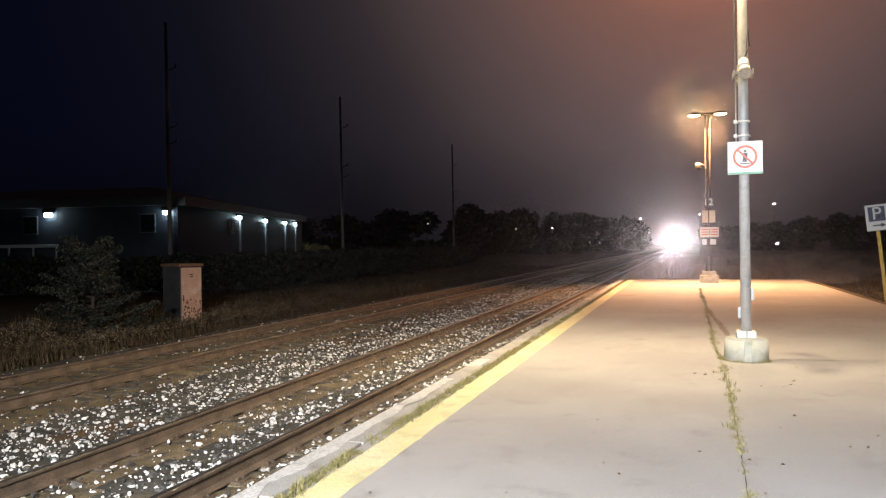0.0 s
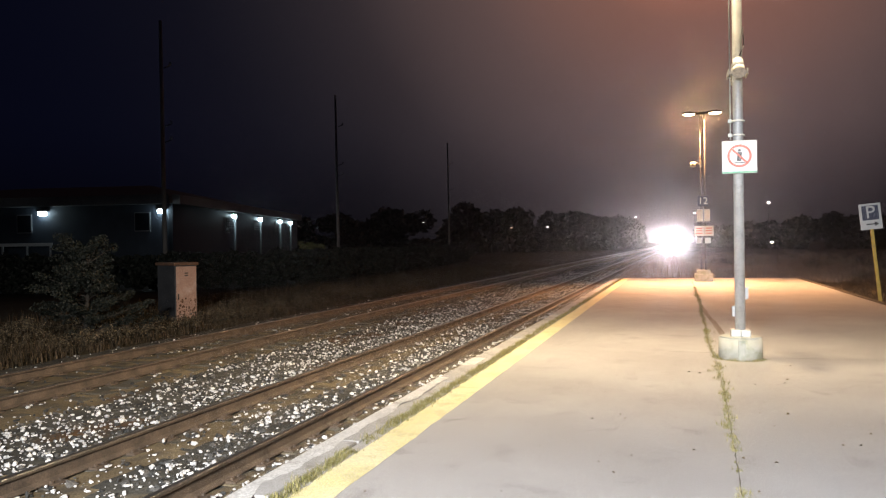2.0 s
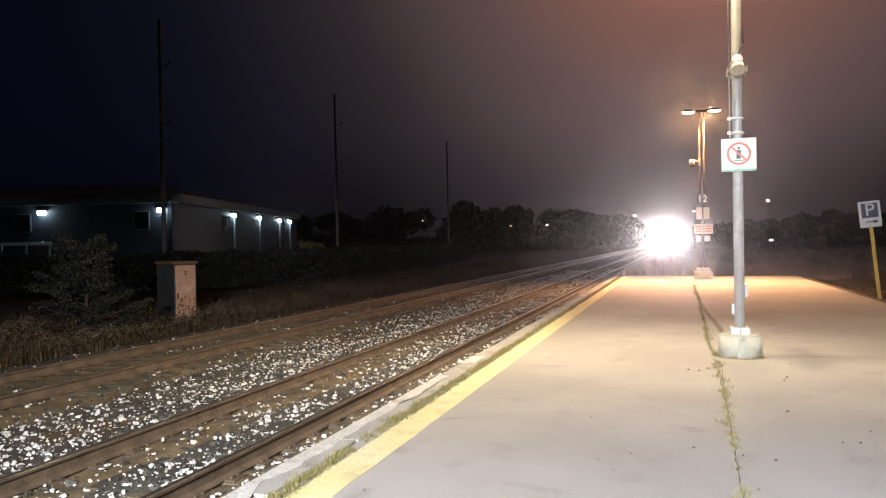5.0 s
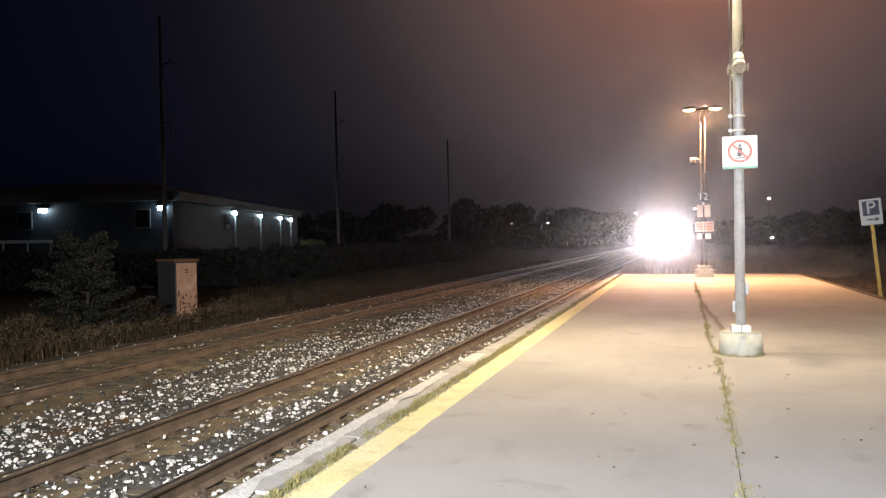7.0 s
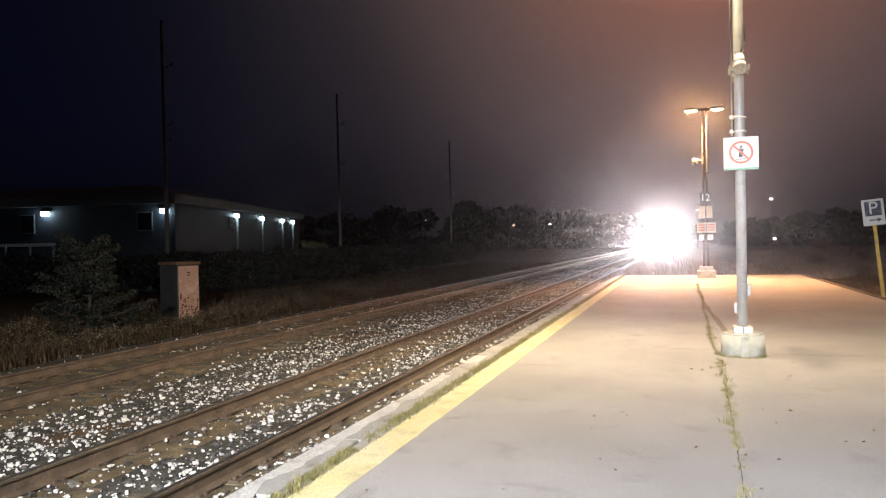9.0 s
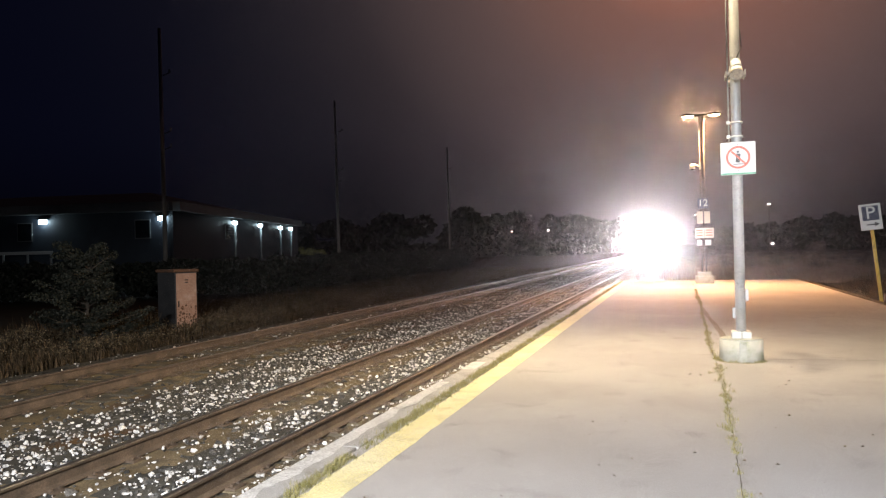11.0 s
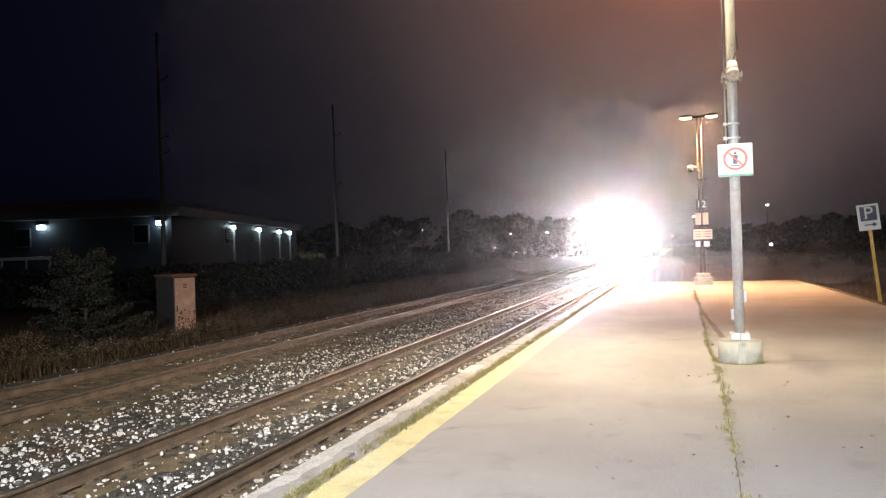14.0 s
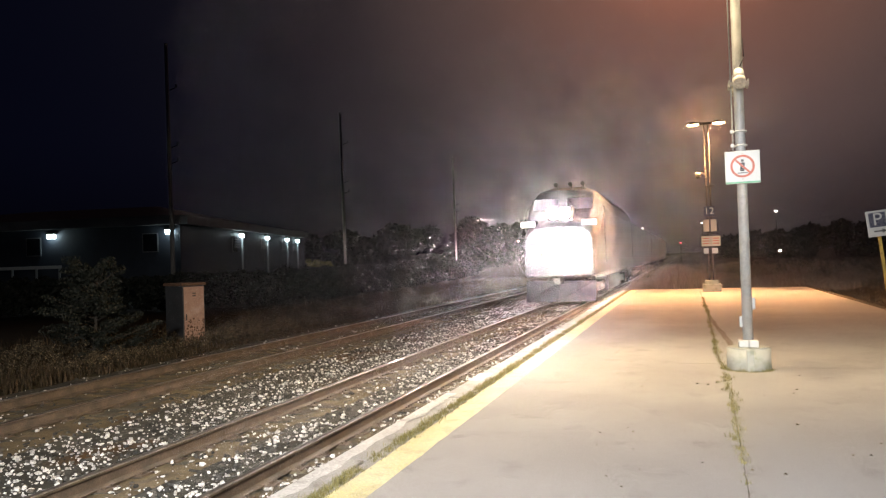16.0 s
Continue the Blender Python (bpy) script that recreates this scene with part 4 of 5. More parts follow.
# ---- lineside ----
def build_cabinet():
    p = thing("signal_cabinet", pose(-13.63, 17.4, -0.40, 0, 0, -24), "grey lineside equipment cabinet with a rusty lower door", "equipment cabinet")
    bm = bmesh.new()
    box(bm, -0.66, 0.40, -0.36, 0.36, 0.0, 0.12, 0.01)
    part("plinth", bm, M["concrete"], p)
    # the unlit side's shade is put into the body colour
    bm = bmesh.new()
    box(bm, -0.62, 0.36, -0.33, 0.33, 0.10, 1.68, 0.012)
    part("body", bm, M["cabinetshade"], p, "side panels with their shade painted in dark grey")
    bm = bmesh.new()
    box(bm, -0.66, 0.40, -0.37, 0.37, 1.68, 1.76, 0.015)
    part("roof", bm, M["rust"], p)
    bm = bmesh.new()
    box(bm, 0.362, 0.382, -0.30, 0.30, 0.14, 1.65, 0.008)
    d = part("door", bm, M["cabinet"], p, "pale door with rust along the foot")
    bm = bmesh.new()
    box(bm, 0.382, 0.405, -0.26, -0.23, 0.74, 0.90, 0.006)
    part("handle", bm, M["darksteel"], d)
    for k in range(2):
        bm = bmesh.new()
        box(bm, 0.382, 0.390, -0.05, 0.05, 1.38 + k * 0.07, 1.41 + k * 0.07)
        part("vent", bm, M["darksteel"], d)
    rnd = random.Random(5)
    bm = bmesh.new()
    for k in range(90):
        y, z = rnd.uniform(-0.28, 0.28), 0.16 + 0.6 * rnd.random() ** 2
        r = rnd.uniform(0.008, 0.034)
        cyl(bm, (0.381, y, z), (0.385, y, z), r, n=6)
    tagged(part("rust_spots", bm, M["rust"], d), kind="stuff")


def build_shrub():
    t = thing("shrub", pose(-13.7, 14.0, -0.38), "dark straggling evergreen shrub beside the track", "shrub")
    bm = bmesh.new()
    cyl(bm, (0, 0, -0.1), (0.1, 0.1, 2.3), 0.06, 0.012, 8)
    rnd = random.Random(3)
    cs, rs = [], []
    for k in range(64):
        h = 0.1 + 2.25 * rnd.random() ** 1.2
        a = rnd.uniform(0, 6.28)
        reach = (1.75 - 0.55 * h) * rnd.uniform(0.35, 1.15)
        e = (reach * math.cos(a), reach * math.sin(a), h + rnd.uniform(-0.1, 0.25))
        cyl(bm, (0.04 * h, 0.04 * h, max(0.1, h - 0.25)), e, 0.018, 0.005, 5)
        for q in (0.45, 0.7, 0.9, 1.05):
            cs.append((e[0] * q + rnd.uniform(-0.08, 0.08), e[1] * q + rnd.uniform(-0.08, 0.08), h - 0.25 + (e[2] - h + 0.25) * q))
            rs.append(rnd.uniform(0.08, 0.24))
    part("trunk", bm, M["bark"], t)
    v, f = leaf_cloud(np.array(cs), np.array(rs), 95, 0.034, 0.5)
    o = raw("crown", v, f, M["leaf"])
    o.parent = t


def build_lit_bush():
    t = thing("bush", pose(-35.6, 66.5, -0.4), "small bush lit by the building lamps", "bush")
    rnd = random.Random(8)
    bm = bmesh.new()
    for k in range(6):
        a = k * 1.05
        cyl(bm, (0, 0, 0), (0.7 * math.cos(a), 0.7 * math.sin(a), 2.1), 0.04, 0.01, 5)
    part("stems", bm, M["bark"], t)
    cs = [(rnd.uniform(-1.3, 1.3), rnd.uniform(-0.6, 0.6), rnd.uniform(1.3, 2.5)) for k in range(30)]
    v, f = leaf_cloud(np.array(cs), np.full(30, 0.34), 110, 0.06, 0.8)
    raw("crown", v, f, M["turf"]).parent = t


def build_verge():
    """Rough grass along the far side of the tracks, tall weeds beyond the platform's end."""
    n = 9000
    y = 3 + 67 * rng.random(n) ** 1.5
    x = -12.0 - 6.5 * rng.random(n) ** 1.6
    keep = np.array([noise.noise((a * 0.5, b * 0.35, 0)) > -0.35 for a, b in zip(x, y)])
    xy = np.stack([x, y], 1)[keep]
    hh = np.array([0.12 + 0.22 * max(0, noise.noise((a * 0.4, b * 0.25, 6)) + 0.35) + min(0.22, (-12 - a) * 0.08) for a, b in xy]) * rng.uniform(0.5, 1.25, len(xy))
    tagged(blades("verge_grass", xy, -0.38, hh, M["grass"], 0.011, 0.7, 7, 0.10), "dry rough grass on the far verge", "grass", "", "stuff")
    n = 900
    y = 11 + 52 * rng.random(n) ** 1.4
    x = -12.15 - 2.6 * rng.random(n) ** 1.3
    k = np.array([noise.noise((a * 0.6, b * 0.35, 11)) for a, b in zip(x, y)])
    ok = k > -0.15
    c = np.column_stack([x, y, -0.34 + np.clip(0.10 + 0.55 * (k + 0.2), 0.05, 0.6) * rng.uniform(0.3, 1.1, n)])[ok]
    v, f = leaf_cloud(c, 0.10 + 0.16 * rng.random(len(c)), 60, 0.026, 0.8)
    tagged(raw("verge_weeds", v, f, M["verge"]), "low leafy weeds along the far verge", "weeds", "", "stuff")
    n = 9500
    x = rng.uniform(-2.9, 13, n)
    y = PLAT_END + 0.2 + 4.8 * rng.random(n) ** 0.9
    k = np.array([noise.noise((a * 0.7, b * 0.5, 2)) for a, b in zip(x, y)])
    ok = (k > -0.4)
    xy = np.stack([x, y], 1)[ok]
    hh = (0.38 + 0.55 * np.clip(k[ok] + 0.3, 0, 1)) * rng.uniform(0.5, 1.3, ok.sum()) * np.clip((xy[:, 1] - PLAT_END) / 1.5, 0.35, 1) * np.where(xy[:, 0] < -1.2, 0.75, 1.0)
    tagged(blades("end_weeds", xy, -0.2, hh, M["weeds"], 0.016, 0.55, 8, 0.13), "tall dry weeds beyond the end of the platform", "weeds", "", "stuff")
    seed = xy[rng.random(len(xy)) < 0.22]
    c = np.column_stack([seed, 0.2 + 0.9 * rng.random(len(seed)) ** 1.5])
    v, f = leaf_cloud(c, np.full(len(c), 0.16), 26, 0.022, 1.0)
    tagged(raw("weed_heads", v, f, M["weeds"]), "dry seed heads of tall weeds", "weeds", "", "stuff")
    n = 3200
    xy = np.stack([-0.7 + 0.95 * rng.normal(0, 1, n), PLAT_END + 2.0 + 0.55 * rng.normal(0, 1, n)], 1)
    hh = 1.15 * np.exp(-((xy[:, 0] + 0.7) / 1.5) ** 2) * rng.uniform(0.5, 1.1, n) + 0.15
    tagged(blades("dry_tussock", xy, -0.2, hh, M["weeds"], 0.014, 0.7, 8, 0.12), "bushy clump of dry weeds by the platform end", "weeds", "", "stuff")
    n = 5200
    x = 5.15 + 9 * rng.random(n) ** 1.5
    y = rng.uniform(12, 42, n)
    xy = np.stack([x, y], 1)
    hh = rng.uniform(0.05, 0.14, n) + np.clip((x - 6.4) * 0.22, 0, 0.5)
    tagged(blades("back_grass", xy, -0.22, hh, M["grass"], 0.010, 0.8, 6, 0.09), "rough grass behind the platform kerb", "grass", "", "stuff")


def hedge(name, pts, tops, depth, label, per=420, size=0.11, gap=1.0):
    """A row of dense bushes: clumps of leaves along a line, from the ground to uneven tops."""
    cs, rs = [], []
    rnd = random.Random(len(name))
    for (x0, y0), (x1, y1), (t0, t1) in zip(pts, pts[1:], tops):
        ln = math.hypot(x1 - x0, y1 - y0)
        for k in range(int(ln / gap)):
            q = (k + rnd.random()) * gap / ln
            top = t0 + (t1 - t0) * q
            r = 0.34 * top * rnd.uniform(0.8, 1.2)
            for h in (0.10, 0.36, 0.64, 0.8):
                cs.append((x0 + (x1 - x0) * q + rnd.uniform(-depth, depth), y0 + (y1 - y0) * q + rnd.uniform(-depth, depth), top * h * rnd.uniform(0.9, 1.08)))
                rs.append(r)
    v, f = leaf_cloud(np.array(cs), np.array(rs), per, size, 0.8)
    return tagged(raw(name, v, f, M["leaf"]), label, "hedge", "", "stuff")


def utility_pole(x, y, top):
    p = thing("utility_pole", pose(x, y, -0.4), "tall weathered wooden utility pole with insulators", "utility pole", "utility poles along the line")
    bm = bmesh.new()
    cyl(bm, (0, 0, -0.3), (-0.1, 0, top), 0.14, 0.09, 10)
    part("shaft", bm, M["creosote"], p)
    for z in (top * 0.54, top * 0.60, top * 0.82):
        bm = bmesh.new()
        cyl(bm, (0.1, 0, z), (0.55, 0, z + 0.12), 0.04, 0.03, 8)
        part("bracket", bm, M["darksteel"], p)
        bm = bmesh.new()
        for k in range(3):
            cyl(bm, (0.55, 0, z + 0.12 + k * 0.07), (0.55, 0, z + 0.17 + k * 0.07), 0.07, 0.05, 10)
        part("insulator", bm, M["fascia"], p)


build_cabinet()
build_shrub()
build_lit_bush()
build_verge()
hedge("lineside_hedge", [(-44, 22), (-26, 29), (-20, 34), (-22, 62), (-26, 90)], [(1.46, 1.46), (1.46, 1.5), (1.5, 1.52), (1.52, 1.6)], 0.7, "dense dark hedge behind the railway verge", 260, 0.13, 0.55)
for ux, uy in ((-28.9, 36.0), (-28.9, 59.0), (-28.9, 92.0)):
    utility_pole(ux, uy, 15.5)
hedge("far_woods", [(-95, 150), (-62, 150), (-45, 160), (-25, 190), (-16, 260)], [(6, 9), (9.5, 10), (9.5, 8.8), (8.8, 8.8)], 5.0, "far dark woods beyond the railway", 220, 0.8, 4.0)
hedge("right_woods", [(6, 210), (30, 170), (60, 140), (95, 110)], [(5, 6.5), (6.5, 8), (8, 10)], 5.0, "far dark woods behind the station", 220, 0.8, 4.0)


def build_works():
    """The long low building beyond the hedge, with cold wall lamps."""
    a0, a1 = Vector((-62.0, 34.5)), Vector((-31.4, 39.9))  # front, from far end to the corner
    b1 = Vector((-40.2, 72.0))  # end of the side wall
    g = -0.5
    t = thing("works_building", pose(0, 0, 0), "long low grey building with cold wall lamps", "building")

    def wall(p, q, z0, z1, th, mat, name="wall", off=0.0):
        d = (q - p)
        m = Matrix.Translation((p.x, p.y, 0)) @ Matrix.Rotation(math.atan2(d.y, d.x), 4, "Z")
        bm = bmesh.new()
        box(bm, 0, d.length, off, off + th, z0, z1, 0, m)
        return part(name, bm, mat, t), m, d.length
    fw, fm, fl = wall(a0, a1, g, 5.0, 0.25, M["siding"])
    sw, sm, sl = wall(a1, b1, g, 5.0, 0.25, M["siding"])
    for p, q in ((a0, a1), (a1, b1)):
        wall(p, q, 4.65, 5.25, 0.5, M["fascia"], "fascia", -0.5)
    c1 = b1 + (a0 - a1)
    wall(b1, c1, g, 5.0, 0.25, M["siding"])
    wall(c1, a0, g, 5.0, 0.25, M["siding"])
    bm = bmesh.new()
    base = [bm.verts.new((p.x, p.y, 5.24)) for p in (a0, a1, b1, c1)]
    mid0, mid1 = a0.lerp(c1, 0.5).lerp(a1.lerp(b1, 0.5), 0.3), a1.lerp(b1, 0.5).lerp(a0.lerp(c1, 0.5), 0.3)
    r0, r1 = bm.verts.new((mid0.x, mid0.y, 7.4)), bm.verts.new((mid1.x, mid1.y, 7.4))
    bm.faces.new((base[0], base[1], r1, r0))
    bm.faces.new((base[1], base[2], r1))
    bm.faces.new((base[2], base[3], r0, r1))
    bm.faces.new((base[3], base[0], r0))
    bm.faces.new(base)
    part("roof", bm, M["roof"], t, "dark low hipped roof")
    for m, xs in ((fm, (8, 14, 20.6, 29.0)), (sm, (10.4,))):
        for x in xs:
            bm = bmesh.new()
            box(bm, x - 0.55, x + 0.55, -0.06, 0.0, 2.9, 4.15, 0.01, m)
            w = part("window", bm, M["fascia"], t)
            bm = bmesh.new()
            box(bm, x - 0.49, x + 0.49, -0.075, -0.062, 2.96, 4.09, 0, m)
            part("pane", bm, M["glass"], w)
    # louvres beside the side lamps
    for x in (11.8, 18.9, 25.7, 29.8):
        for k in range(5):
            bm = bmesh.new()
            box(bm, x - 1.5, x + 0.1, -0.09, 0.0, 3.30 + k * 0.20, 3.40 + k * 0.20, 0.01, sm)
            part("louvre", bm, M["fascia"], t)
    # half-round downpipes catch the lamp light
    for x in (11.8, 18.9, 25.7, 29.8):
        bm = bmesh.new()
        cyl(bm, sm @ Vector((x + 0.35, -0.08, g)), sm @ Vector((x + 0.35, -0.08, 4.6)), 0.09, n=8)
        part("downpipe", bm, M["fascia"], t)
    return fm, sm


def wall_lamp(m, x, z, watts):
    p = thing("wall_lamp", m @ pose(x, 0, z), "cold white wall lamp on grey siding", "wall lamp", "wall lamps of the building")
    bm = bmesh.new()
    box(bm, -0.34, 0.34, -0.30, 0.0, 0.12, 0.26, 0.02)
    part("hood", bm, M["darksteel"], p)
    bm = bmesh.new()
    box(bm, -0.24, 0.24, -0.28, -0.02, -0.16, 0.12, 0.05)
    part("lens", bm, M["coldlens"], p, "glowing cold lamp lens").visible_shadow = False
    w = m @ Vector((x, -0.45, z - 0.1))
    q = m @ Vector((x, -0.25, z - 2))
    lamp("wall_lamp_light", tuple(w), watts, (0.72, 0.90, 1.0), 0.3, tuple(q), 150)


FRONT, SIDE = build_works()
for x in (22.0, 30.4):
    wall_lamp(FRONT, x, 4.2, 1.5)
for x in (11.8, 18.9, 25.7, 29.8):
    wall_lamp(SIDE, x, 4.3, 3)


# made-up rail for a pale strip, set high to show over the hedge
def build_pale_strip_rail():
    p = thing("pale_strip_rail", pose(-40.2, 35.9, -0.4, 0, 0, 10), "white rail on tall posts, standing in for a pale strip by the building", "guard rail")
    bm = bmesh.new()
    box(bm, -3.0, 2.6, -0.04, 0.04, 2.42, 2.62, 0.02)
    part("rail", bm, M["sign"], p)
    for x in (-2.6, -0.9, 0.8, 2.4):
        bm = bmesh.new()
        box(bm, x - 0.05, x + 0.05, 0.04, 0.14, 0, 2.6, 0.01)
        part("post", bm, M["galv"], p)


build_pale_strip_rail()


def street_lamp(x, y, z, mat, size=0.35):
    p = thing("street_lamp", pose(x, y, -0.3), "far lamp, lit, on a thin pole", "street lamp", "far street lamps")
    bm = bmesh.new()
    cyl(bm, (0, 0, 0), (0, 0, z + 0.3), 0.09, 0.06, 8)
    part("pole", bm, M["darksteel"], p)
    bm = bmesh.new()
    ball(bm, (0, -0.2, z + 0.3), size, 1.2, 0.8, 0.6, 12)
    part("lens", bm, mat, p)


for fx, fy, fz, mt in ((16.9, 160, 9.3, "farlens"), (17.4, 160, 1.4, "farlens"), (-56.4, 160, 7.0, "farlens"), (-35.6, 160, 5.4, "faramber"), (-27.5, 160, 5.4, "farlens"), (-8.9, 160, 7.0, "farlens"), (2.9, 160, 7.6, "farlens")):
    street_lamp(fx, fy, fz, M[mt], 0.26 if fx > 10 else 0.18)
# a red signal, built with the street lamp's pole and lens
street_lamp(-1.3, 150, 3.6, M["redlens"], 0.15)


# ---- the train ----
# tube added before the train's lamps to cut their side light
def hood(bm, x, z, r, y0, y1, n=24):
    """An open tube round a lamp, with thickness."""
    vs = []
    for k in range(n):
        a = 2 * math.pi * k / n
        ca, sa = math.cos(a), math.sin(a)
        vs.append([bm.verts.new((x + q * ca, y, z + q * sa)) for q, y in ((r, y0), (r, y1), (r + 0.015, y1), (r + 0.015, y0))])
    for k in range(n):
        a, b = vs[k], vs[(k + 1) % n]
        for j in range(4):
            bm.faces.new((a[j], b[j], b[(j + 1) % 4], a[(j + 1) % 4]))


# slats added only to narrow the lamp's beam, no part of the train
def beam_slats(bm, x, z, r, y0, y1):
    """Thin slats before a lamp, close together in its middle and wide apart at its foot: a narrow beam with a weak skirt."""
    foot = -0.66 * r

    def upright(d, lo, hi):
        h = math.sqrt(r * r - d * d)
        lo, hi = max(lo, -h), min(hi, h)
        if hi - lo > 0.004:
            box(bm, x + d - 0.0005, x + d + 0.0005, y0, y1, z + lo, z + hi)
    d = 0.006
    while d < r:
        upright(d, foot, r)
        upright(-d, foot, r)
        d += 0.0125 if d < 0.47 * r else 0.036
    for d in (-0.135, -0.045, 0.045, 0.135):
        upright(d, -r, foot)
    for d in (foot, -0.09, -0.03, 0.03, 0.09, 0.15):
        h = math.sqrt(r * r - d * d)
        box(bm, x - h, x + h, y0, y1, z + d - 0.0005, z + d + 0.0005)


def build_train():
    t = thing("locomotive", pose(NEAR_X, 430, RAIL_Z), "dark passenger locomotive with blazing headlights and lit number boards", "locomotive")
    # body section: a wedge nose that faces -y
    prof = [(1.45, 1.10), (1.50, 1.25), (1.50, 3.55), (1.38, 3.95), (1.10, 4.28), (0.6, 4.42)]
    sec = [(-x, z) for x, z in prof] + [(x, z) for x, z in reversed(prof)]
    bm = bmesh.new()
    stations = [(0.0, 0.86, 1.15, 3.05), (0.25, 0.93, 1.1, 3.25), (0.9, 0.98, 1.08, 3.45), (2.0, 1.03, 1.05, 4.62), (2.5, 1.03, 1.05, 4.78), (17.5, 1.03, 1.05, 4.70)]
    rows = []
    for y, wx, zlo, zhi in stations:
        rows.append([bm.verts.new((x * wx, y, zlo + (z - 1.10) / 3.32 * (zhi - zlo))) for x, z in sec])
    n = len(sec)
    for a, b in zip(rows, rows[1:]):
        for k in range(n):
            bm.faces.new((a[k], a[(k + 1) % n], b[(k + 1) % n], b[k]))
    bm.faces.new(rows[0])
    bm.faces.new(rows[-1])
    bmesh.ops.bevel(bm, geom=bm.edges[:], offset=0.03, segments=2, affect="EDGES")
    body = part("body", bm, M["locopaint"], t)
    # windshields on the slope between the nose and the roof
    for s in (-1, 1):
        bm = bmesh.new()
        m = pose(s * 0.68, 1.42, 4.04, -43, 0, 0)
        box(bm, -0.52, 0.52, -0.02, 0.02, -0.36, 0.30, 0.02, m)
        part("windshield", bm, M["glass"], body, "dark windshield pane")
    # central headlight pair on a post between the panes
    bm = bmesh.new()
    box(bm, -0.49, 0.49, 0.43, 1.4, 3.33, 3.88, 0.06)
    hh = part("headlight_housing", bm, M["locodark"], t)
    for s in (-0.22, 0.22):
        bm = bmesh.new()
        cyl(bm, (s, 0.40, 3.60), (s, 0.43, 3.60), 0.21, n=24)
        part("headlight", bm, M["headlight"], hh, "blazing white headlight")
        bm = bmesh.new()
        hood(bm, s, 3.60, 0.225, 0.45, 0.12)
        beam_slats(bm, s, 3.60, 0.224, 0.13, 0.397)
        part("hood", bm, M["locodark"], hh)
    for s in (-1, 1):
        bm = bmesh.new()
        box(bm, s * 1.19 - 0.31, s * 1.19 + 0.31, 0.06, 0.5, 3.06, 3.34, 0.03)
        nb = part("number_board_housing", bm, M["locodark"], t)
        bm = bmesh.new()
        box(bm, s * 1.19 - 0.265, s * 1.19 + 0.265, 0.04, 0.058, 3.10, 3.28, 0.005)
        part("number_board", bm, M["numberglow"], nb, "white lit number board")
        bm = bmesh.new()
        cyl(bm, (s * 0.91, -0.12, 2.10), (s * 0.91, 0.1, 2.10), 0.29, n=24)
        dl = part("ditch_light_housing", bm, M["locodark"], t)
        bm = bmesh.new()
        cyl(bm, (s * 0.91, -0.14, 2.10), (s * 0.91, -0.122, 2.10), 0.25, n=24)
        part("ditch_light", bm, M["headlight"], dl, "blazing white ditch light")
        bm = bmesh.new()
        hood(bm, s * 0.91, 2.10, 0.265, -0.08, -0.42)
        beam_slats(bm, s * 0.91, 2.10, 0.264, -0.41, -0.143)
        part("hood", bm, M["locodark"], dl)
        bm = bmesh.new()
        cyl(bm, (s * 1.56, 2.1, 1.6), (s * 1.56, 2.1, 3.9), 0.02, n=8)
        cyl(bm, (s * 1.56, 2.1, 1.6), (s * 1.48, 2.1, 1.6), 0.02, n=8)
        cyl(bm, (s * 1.56, 2.1, 3.9), (s * 1.46, 2.1, 3.9), 0.02, n=8)
        part("handrail", bm, M["fascia"], t)
        bm = bmesh.new()
        box(bm, s * 1.51 - 0.012, s * 1.51 + 0.012, 2.5, 3.3, 2.9, 3.6, 0.005)
        part("side_window", bm, M["glass"], t)
    # plough, coupler, horns, bogies
    bm = bmesh.new()
    vs = [bm.verts.new(p) for p in ((-1.35, 0.0, 0.16), (0, -0.5, 0.16), (1.35, 0.0, 0.16), (1.35, 0.25, 0.95), (0, 0.1, 0.95), (-1.35, 0.25, 0.95), (-1.35, 0.6, 0.16), (1.35, 0.6, 0.16), (-1.35, 0.6, 0.95), (1.35, 0.6, 0.95))]
    for f in ((0, 1, 4, 5), (1, 2, 3, 4), (5, 4, 3, 9, 8), (0, 5, 8, 6), (2, 7, 9, 3), (6, 8, 9, 7), (0, 6, 7, 2, 1)):
        bm.faces.new([vs[k] for k in f])
    part("plough", bm, M["locodark"], t, "dark snow plough")
    bm = bmesh.new()
    box(bm, -0.14, 0.14, -0.75, 0.1, 0.85, 1.10, 0.04)
    part("coupler", bm, M["darksteel"], t)
    for x in (-0.35, 0.25, 0.75):
        bm = bmesh.new()
        cyl(bm, (x, 1.9, 4.86), (x, 2.3, 4.86), 0.09, 0.03, 12)
        cyl(bm, (x, 2.25, 4.6), (x, 2.25, 4.85), 0.025, n=8)
        part("horn", bm, M["fascia"], t)
    for by in (3.2, 14.0):
        bm = bmesh.new()
        box(bm, -1.2, 1.2, by - 1.7, by + 1.7, 0.45, 0.85, 0.04)
        bg = part("bogie_frame", bm, M["locodark"], t)
        for wy in (by - 1.3, by + 1.3):
            for s in (-0.752, 0.752):
                bm = bmesh.new()
                cyl(bm, (s - 0.06, wy, 0.5), (s + 0.06, wy, 0.5), 0.5, n=24)
                part("wheel", bm, M["darksteel"], bg)
    bm = bmesh.new()
    box(bm, -1.3, 1.3, 5.5, 11.6, 0.3, 1.02, 0.06)
    part("fuel_tank", bm, M["locodark"], t)
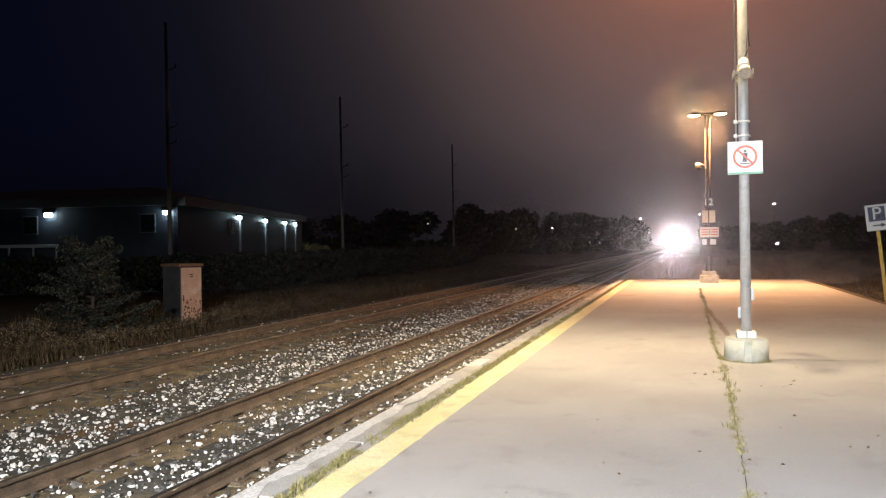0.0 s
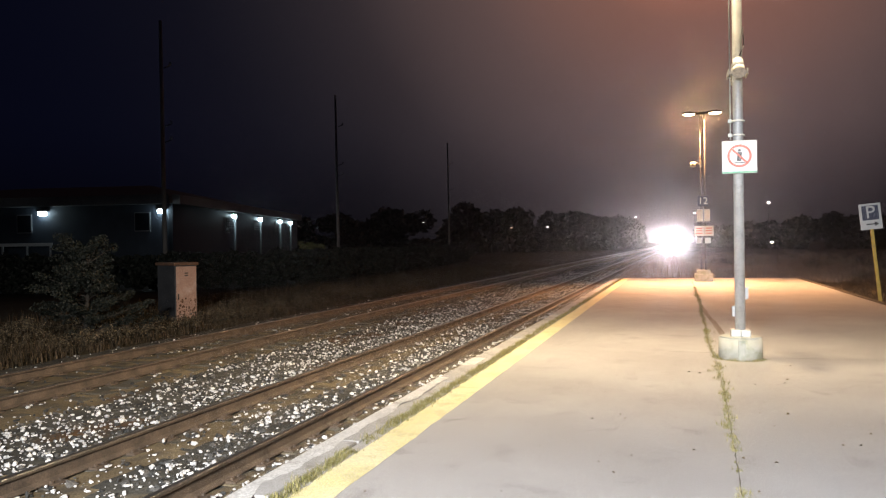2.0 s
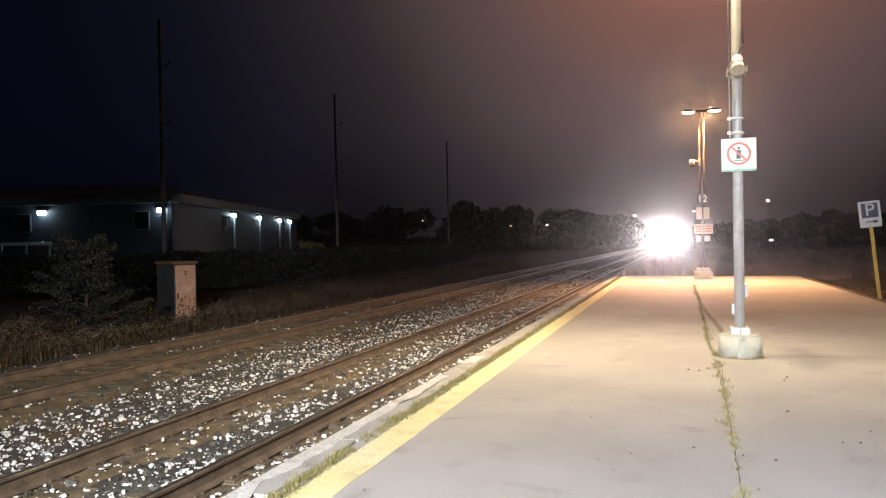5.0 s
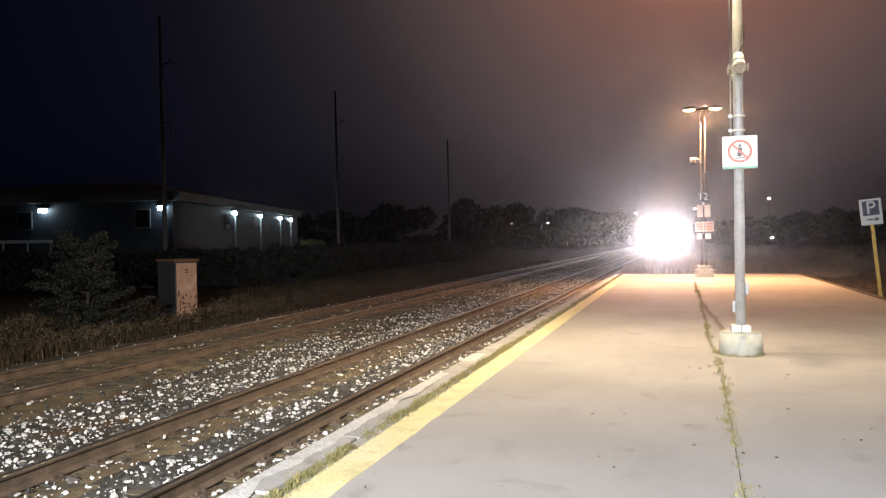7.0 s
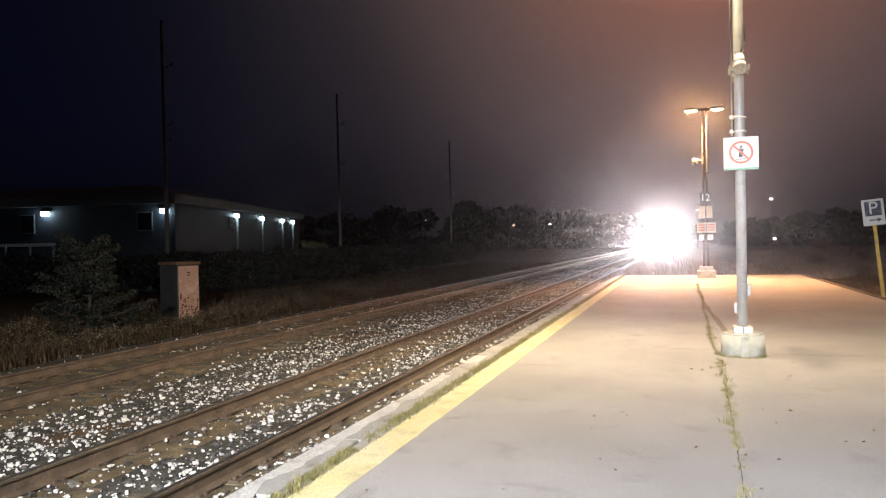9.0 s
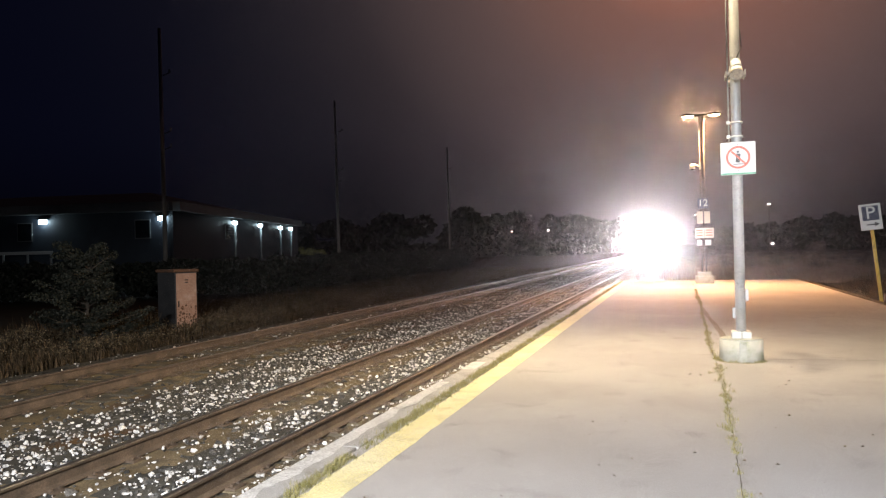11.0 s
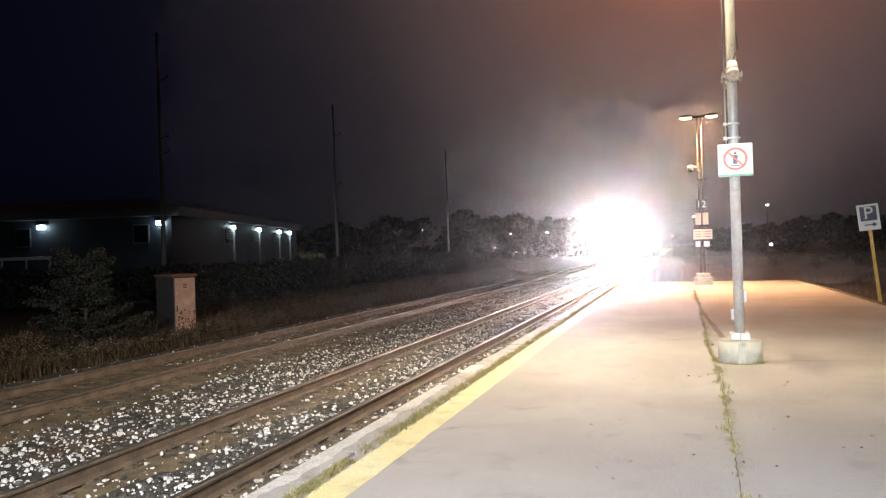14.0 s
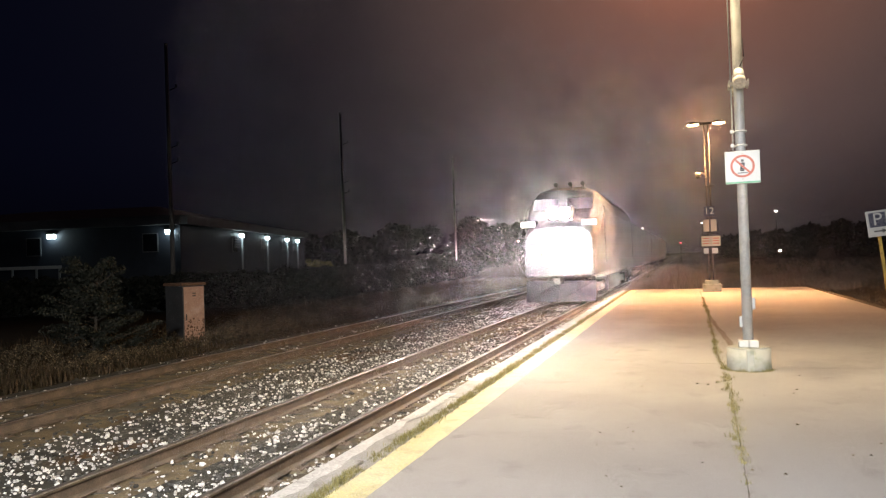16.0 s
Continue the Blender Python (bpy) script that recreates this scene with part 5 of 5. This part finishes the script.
    for k in range(3):
        bm = bmesh.new()
        y0 = 18.6 + k * 26.2
        box(bm, -1.5, 1.5, y0, y0 + 25.4, 1.0, 3.9, 0.25)
        c = part("coach_body", bm, M["locopaint"], t)
        for by in (2.6, 22.6):
            bm = bmesh.new()
            box(bm, -1.1, 1.1, y0 + by - 1.5, y0 + by + 1.5, 0.4, 1.0, 0.04)
            part("bogie", bm, M["locodark"], c)
            for wy in (by - 0.9, by + 0.9):
                for s in (-0.752, 0.752):
                    bm = bmesh.new()
                    cyl(bm, (s - 0.06, y0 + wy, 0.46), (s + 0.06, y0 + wy, 0.46), 0.46, n=20)
                    part("wheel", bm, M["darksteel"], c)
    return t


TRAIN = build_train()


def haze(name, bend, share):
    """Mostly clear, with a share of rough refraction that spreads light like lens bloom."""
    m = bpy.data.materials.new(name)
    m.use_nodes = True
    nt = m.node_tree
    blur, clear, mx = nt.nodes.new("ShaderNodeBsdfRefraction"), nt.nodes.new("ShaderNodeBsdfTransparent"), nt.nodes.new("ShaderNodeMixShader")
    blur.distribution = "GGX"
    blur.inputs["Color"].default_value = (1.0, 0.93, 0.99, 1)
    blur.inputs["Roughness"].default_value, blur.inputs["IOR"].default_value = 1.0, bend
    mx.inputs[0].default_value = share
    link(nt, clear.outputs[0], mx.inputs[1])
    link(nt, blur.outputs[0], mx.inputs[2])
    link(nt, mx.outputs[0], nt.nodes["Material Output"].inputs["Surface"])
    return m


def build_bloom(x0, x1, core, y0, y1, gap, width, tall, mats, every):
    """Added threads that imitate lens bloom: hair-thin, thinning out upwards and to the sides."""
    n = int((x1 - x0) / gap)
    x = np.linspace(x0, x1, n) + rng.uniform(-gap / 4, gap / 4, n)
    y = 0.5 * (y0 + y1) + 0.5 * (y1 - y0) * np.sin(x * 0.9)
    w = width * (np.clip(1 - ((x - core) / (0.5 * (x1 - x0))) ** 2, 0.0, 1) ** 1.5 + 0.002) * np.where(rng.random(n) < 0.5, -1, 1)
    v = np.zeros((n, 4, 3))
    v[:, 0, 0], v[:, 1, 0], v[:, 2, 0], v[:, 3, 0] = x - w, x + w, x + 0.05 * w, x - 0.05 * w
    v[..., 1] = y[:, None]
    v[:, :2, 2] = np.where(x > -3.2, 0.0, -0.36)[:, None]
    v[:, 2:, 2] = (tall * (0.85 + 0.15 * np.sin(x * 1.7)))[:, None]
    ob = raw("bloom_threads", v.reshape(-1, 3), np.arange(n * 4).reshape(-1, 4), mats[0])
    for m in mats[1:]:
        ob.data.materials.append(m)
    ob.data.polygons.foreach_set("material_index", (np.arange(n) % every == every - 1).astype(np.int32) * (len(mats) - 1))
    tagged(ob, "added hair-thin threads that spread the headlights into lens bloom", "haze", "", "stuff")


# two banks of bloom threads, set across the camera's view of the headlights
build_bloom(-14.0, 9.0, -2.0, 19.5, 22.5, 0.0013, 0.00011, 7.5, (haze("far_bloom", 1.022, 0.07),), 2)
build_bloom(-3.2, 2.4, -0.4, 3.3, 4.2, 0.0004, 0.000026, 5.5, (haze("core_bloom", 1.022, 0.62), haze("wide_bloom", 1.12, 0.70)), 2)


def motions():
    """The train runs in along the near track, slowing, and the shot ends on it."""
    rows = [(0, 430), (2, 371), (4, 311), (6.5, 238), (8, 195), (9, 167.5), (11.5, 108.5), (12.5, 87), (13.5, 66.5), (14, 56.8), (14.5, 46.8), (15, 36.4), (15.4, 28.5), (15.5, 28.4), (16, 28.4)]
    walk(TRAIN, [(t, pose(NEAR_X, y, RAIL_Z)) for t, y in rows])


motions()
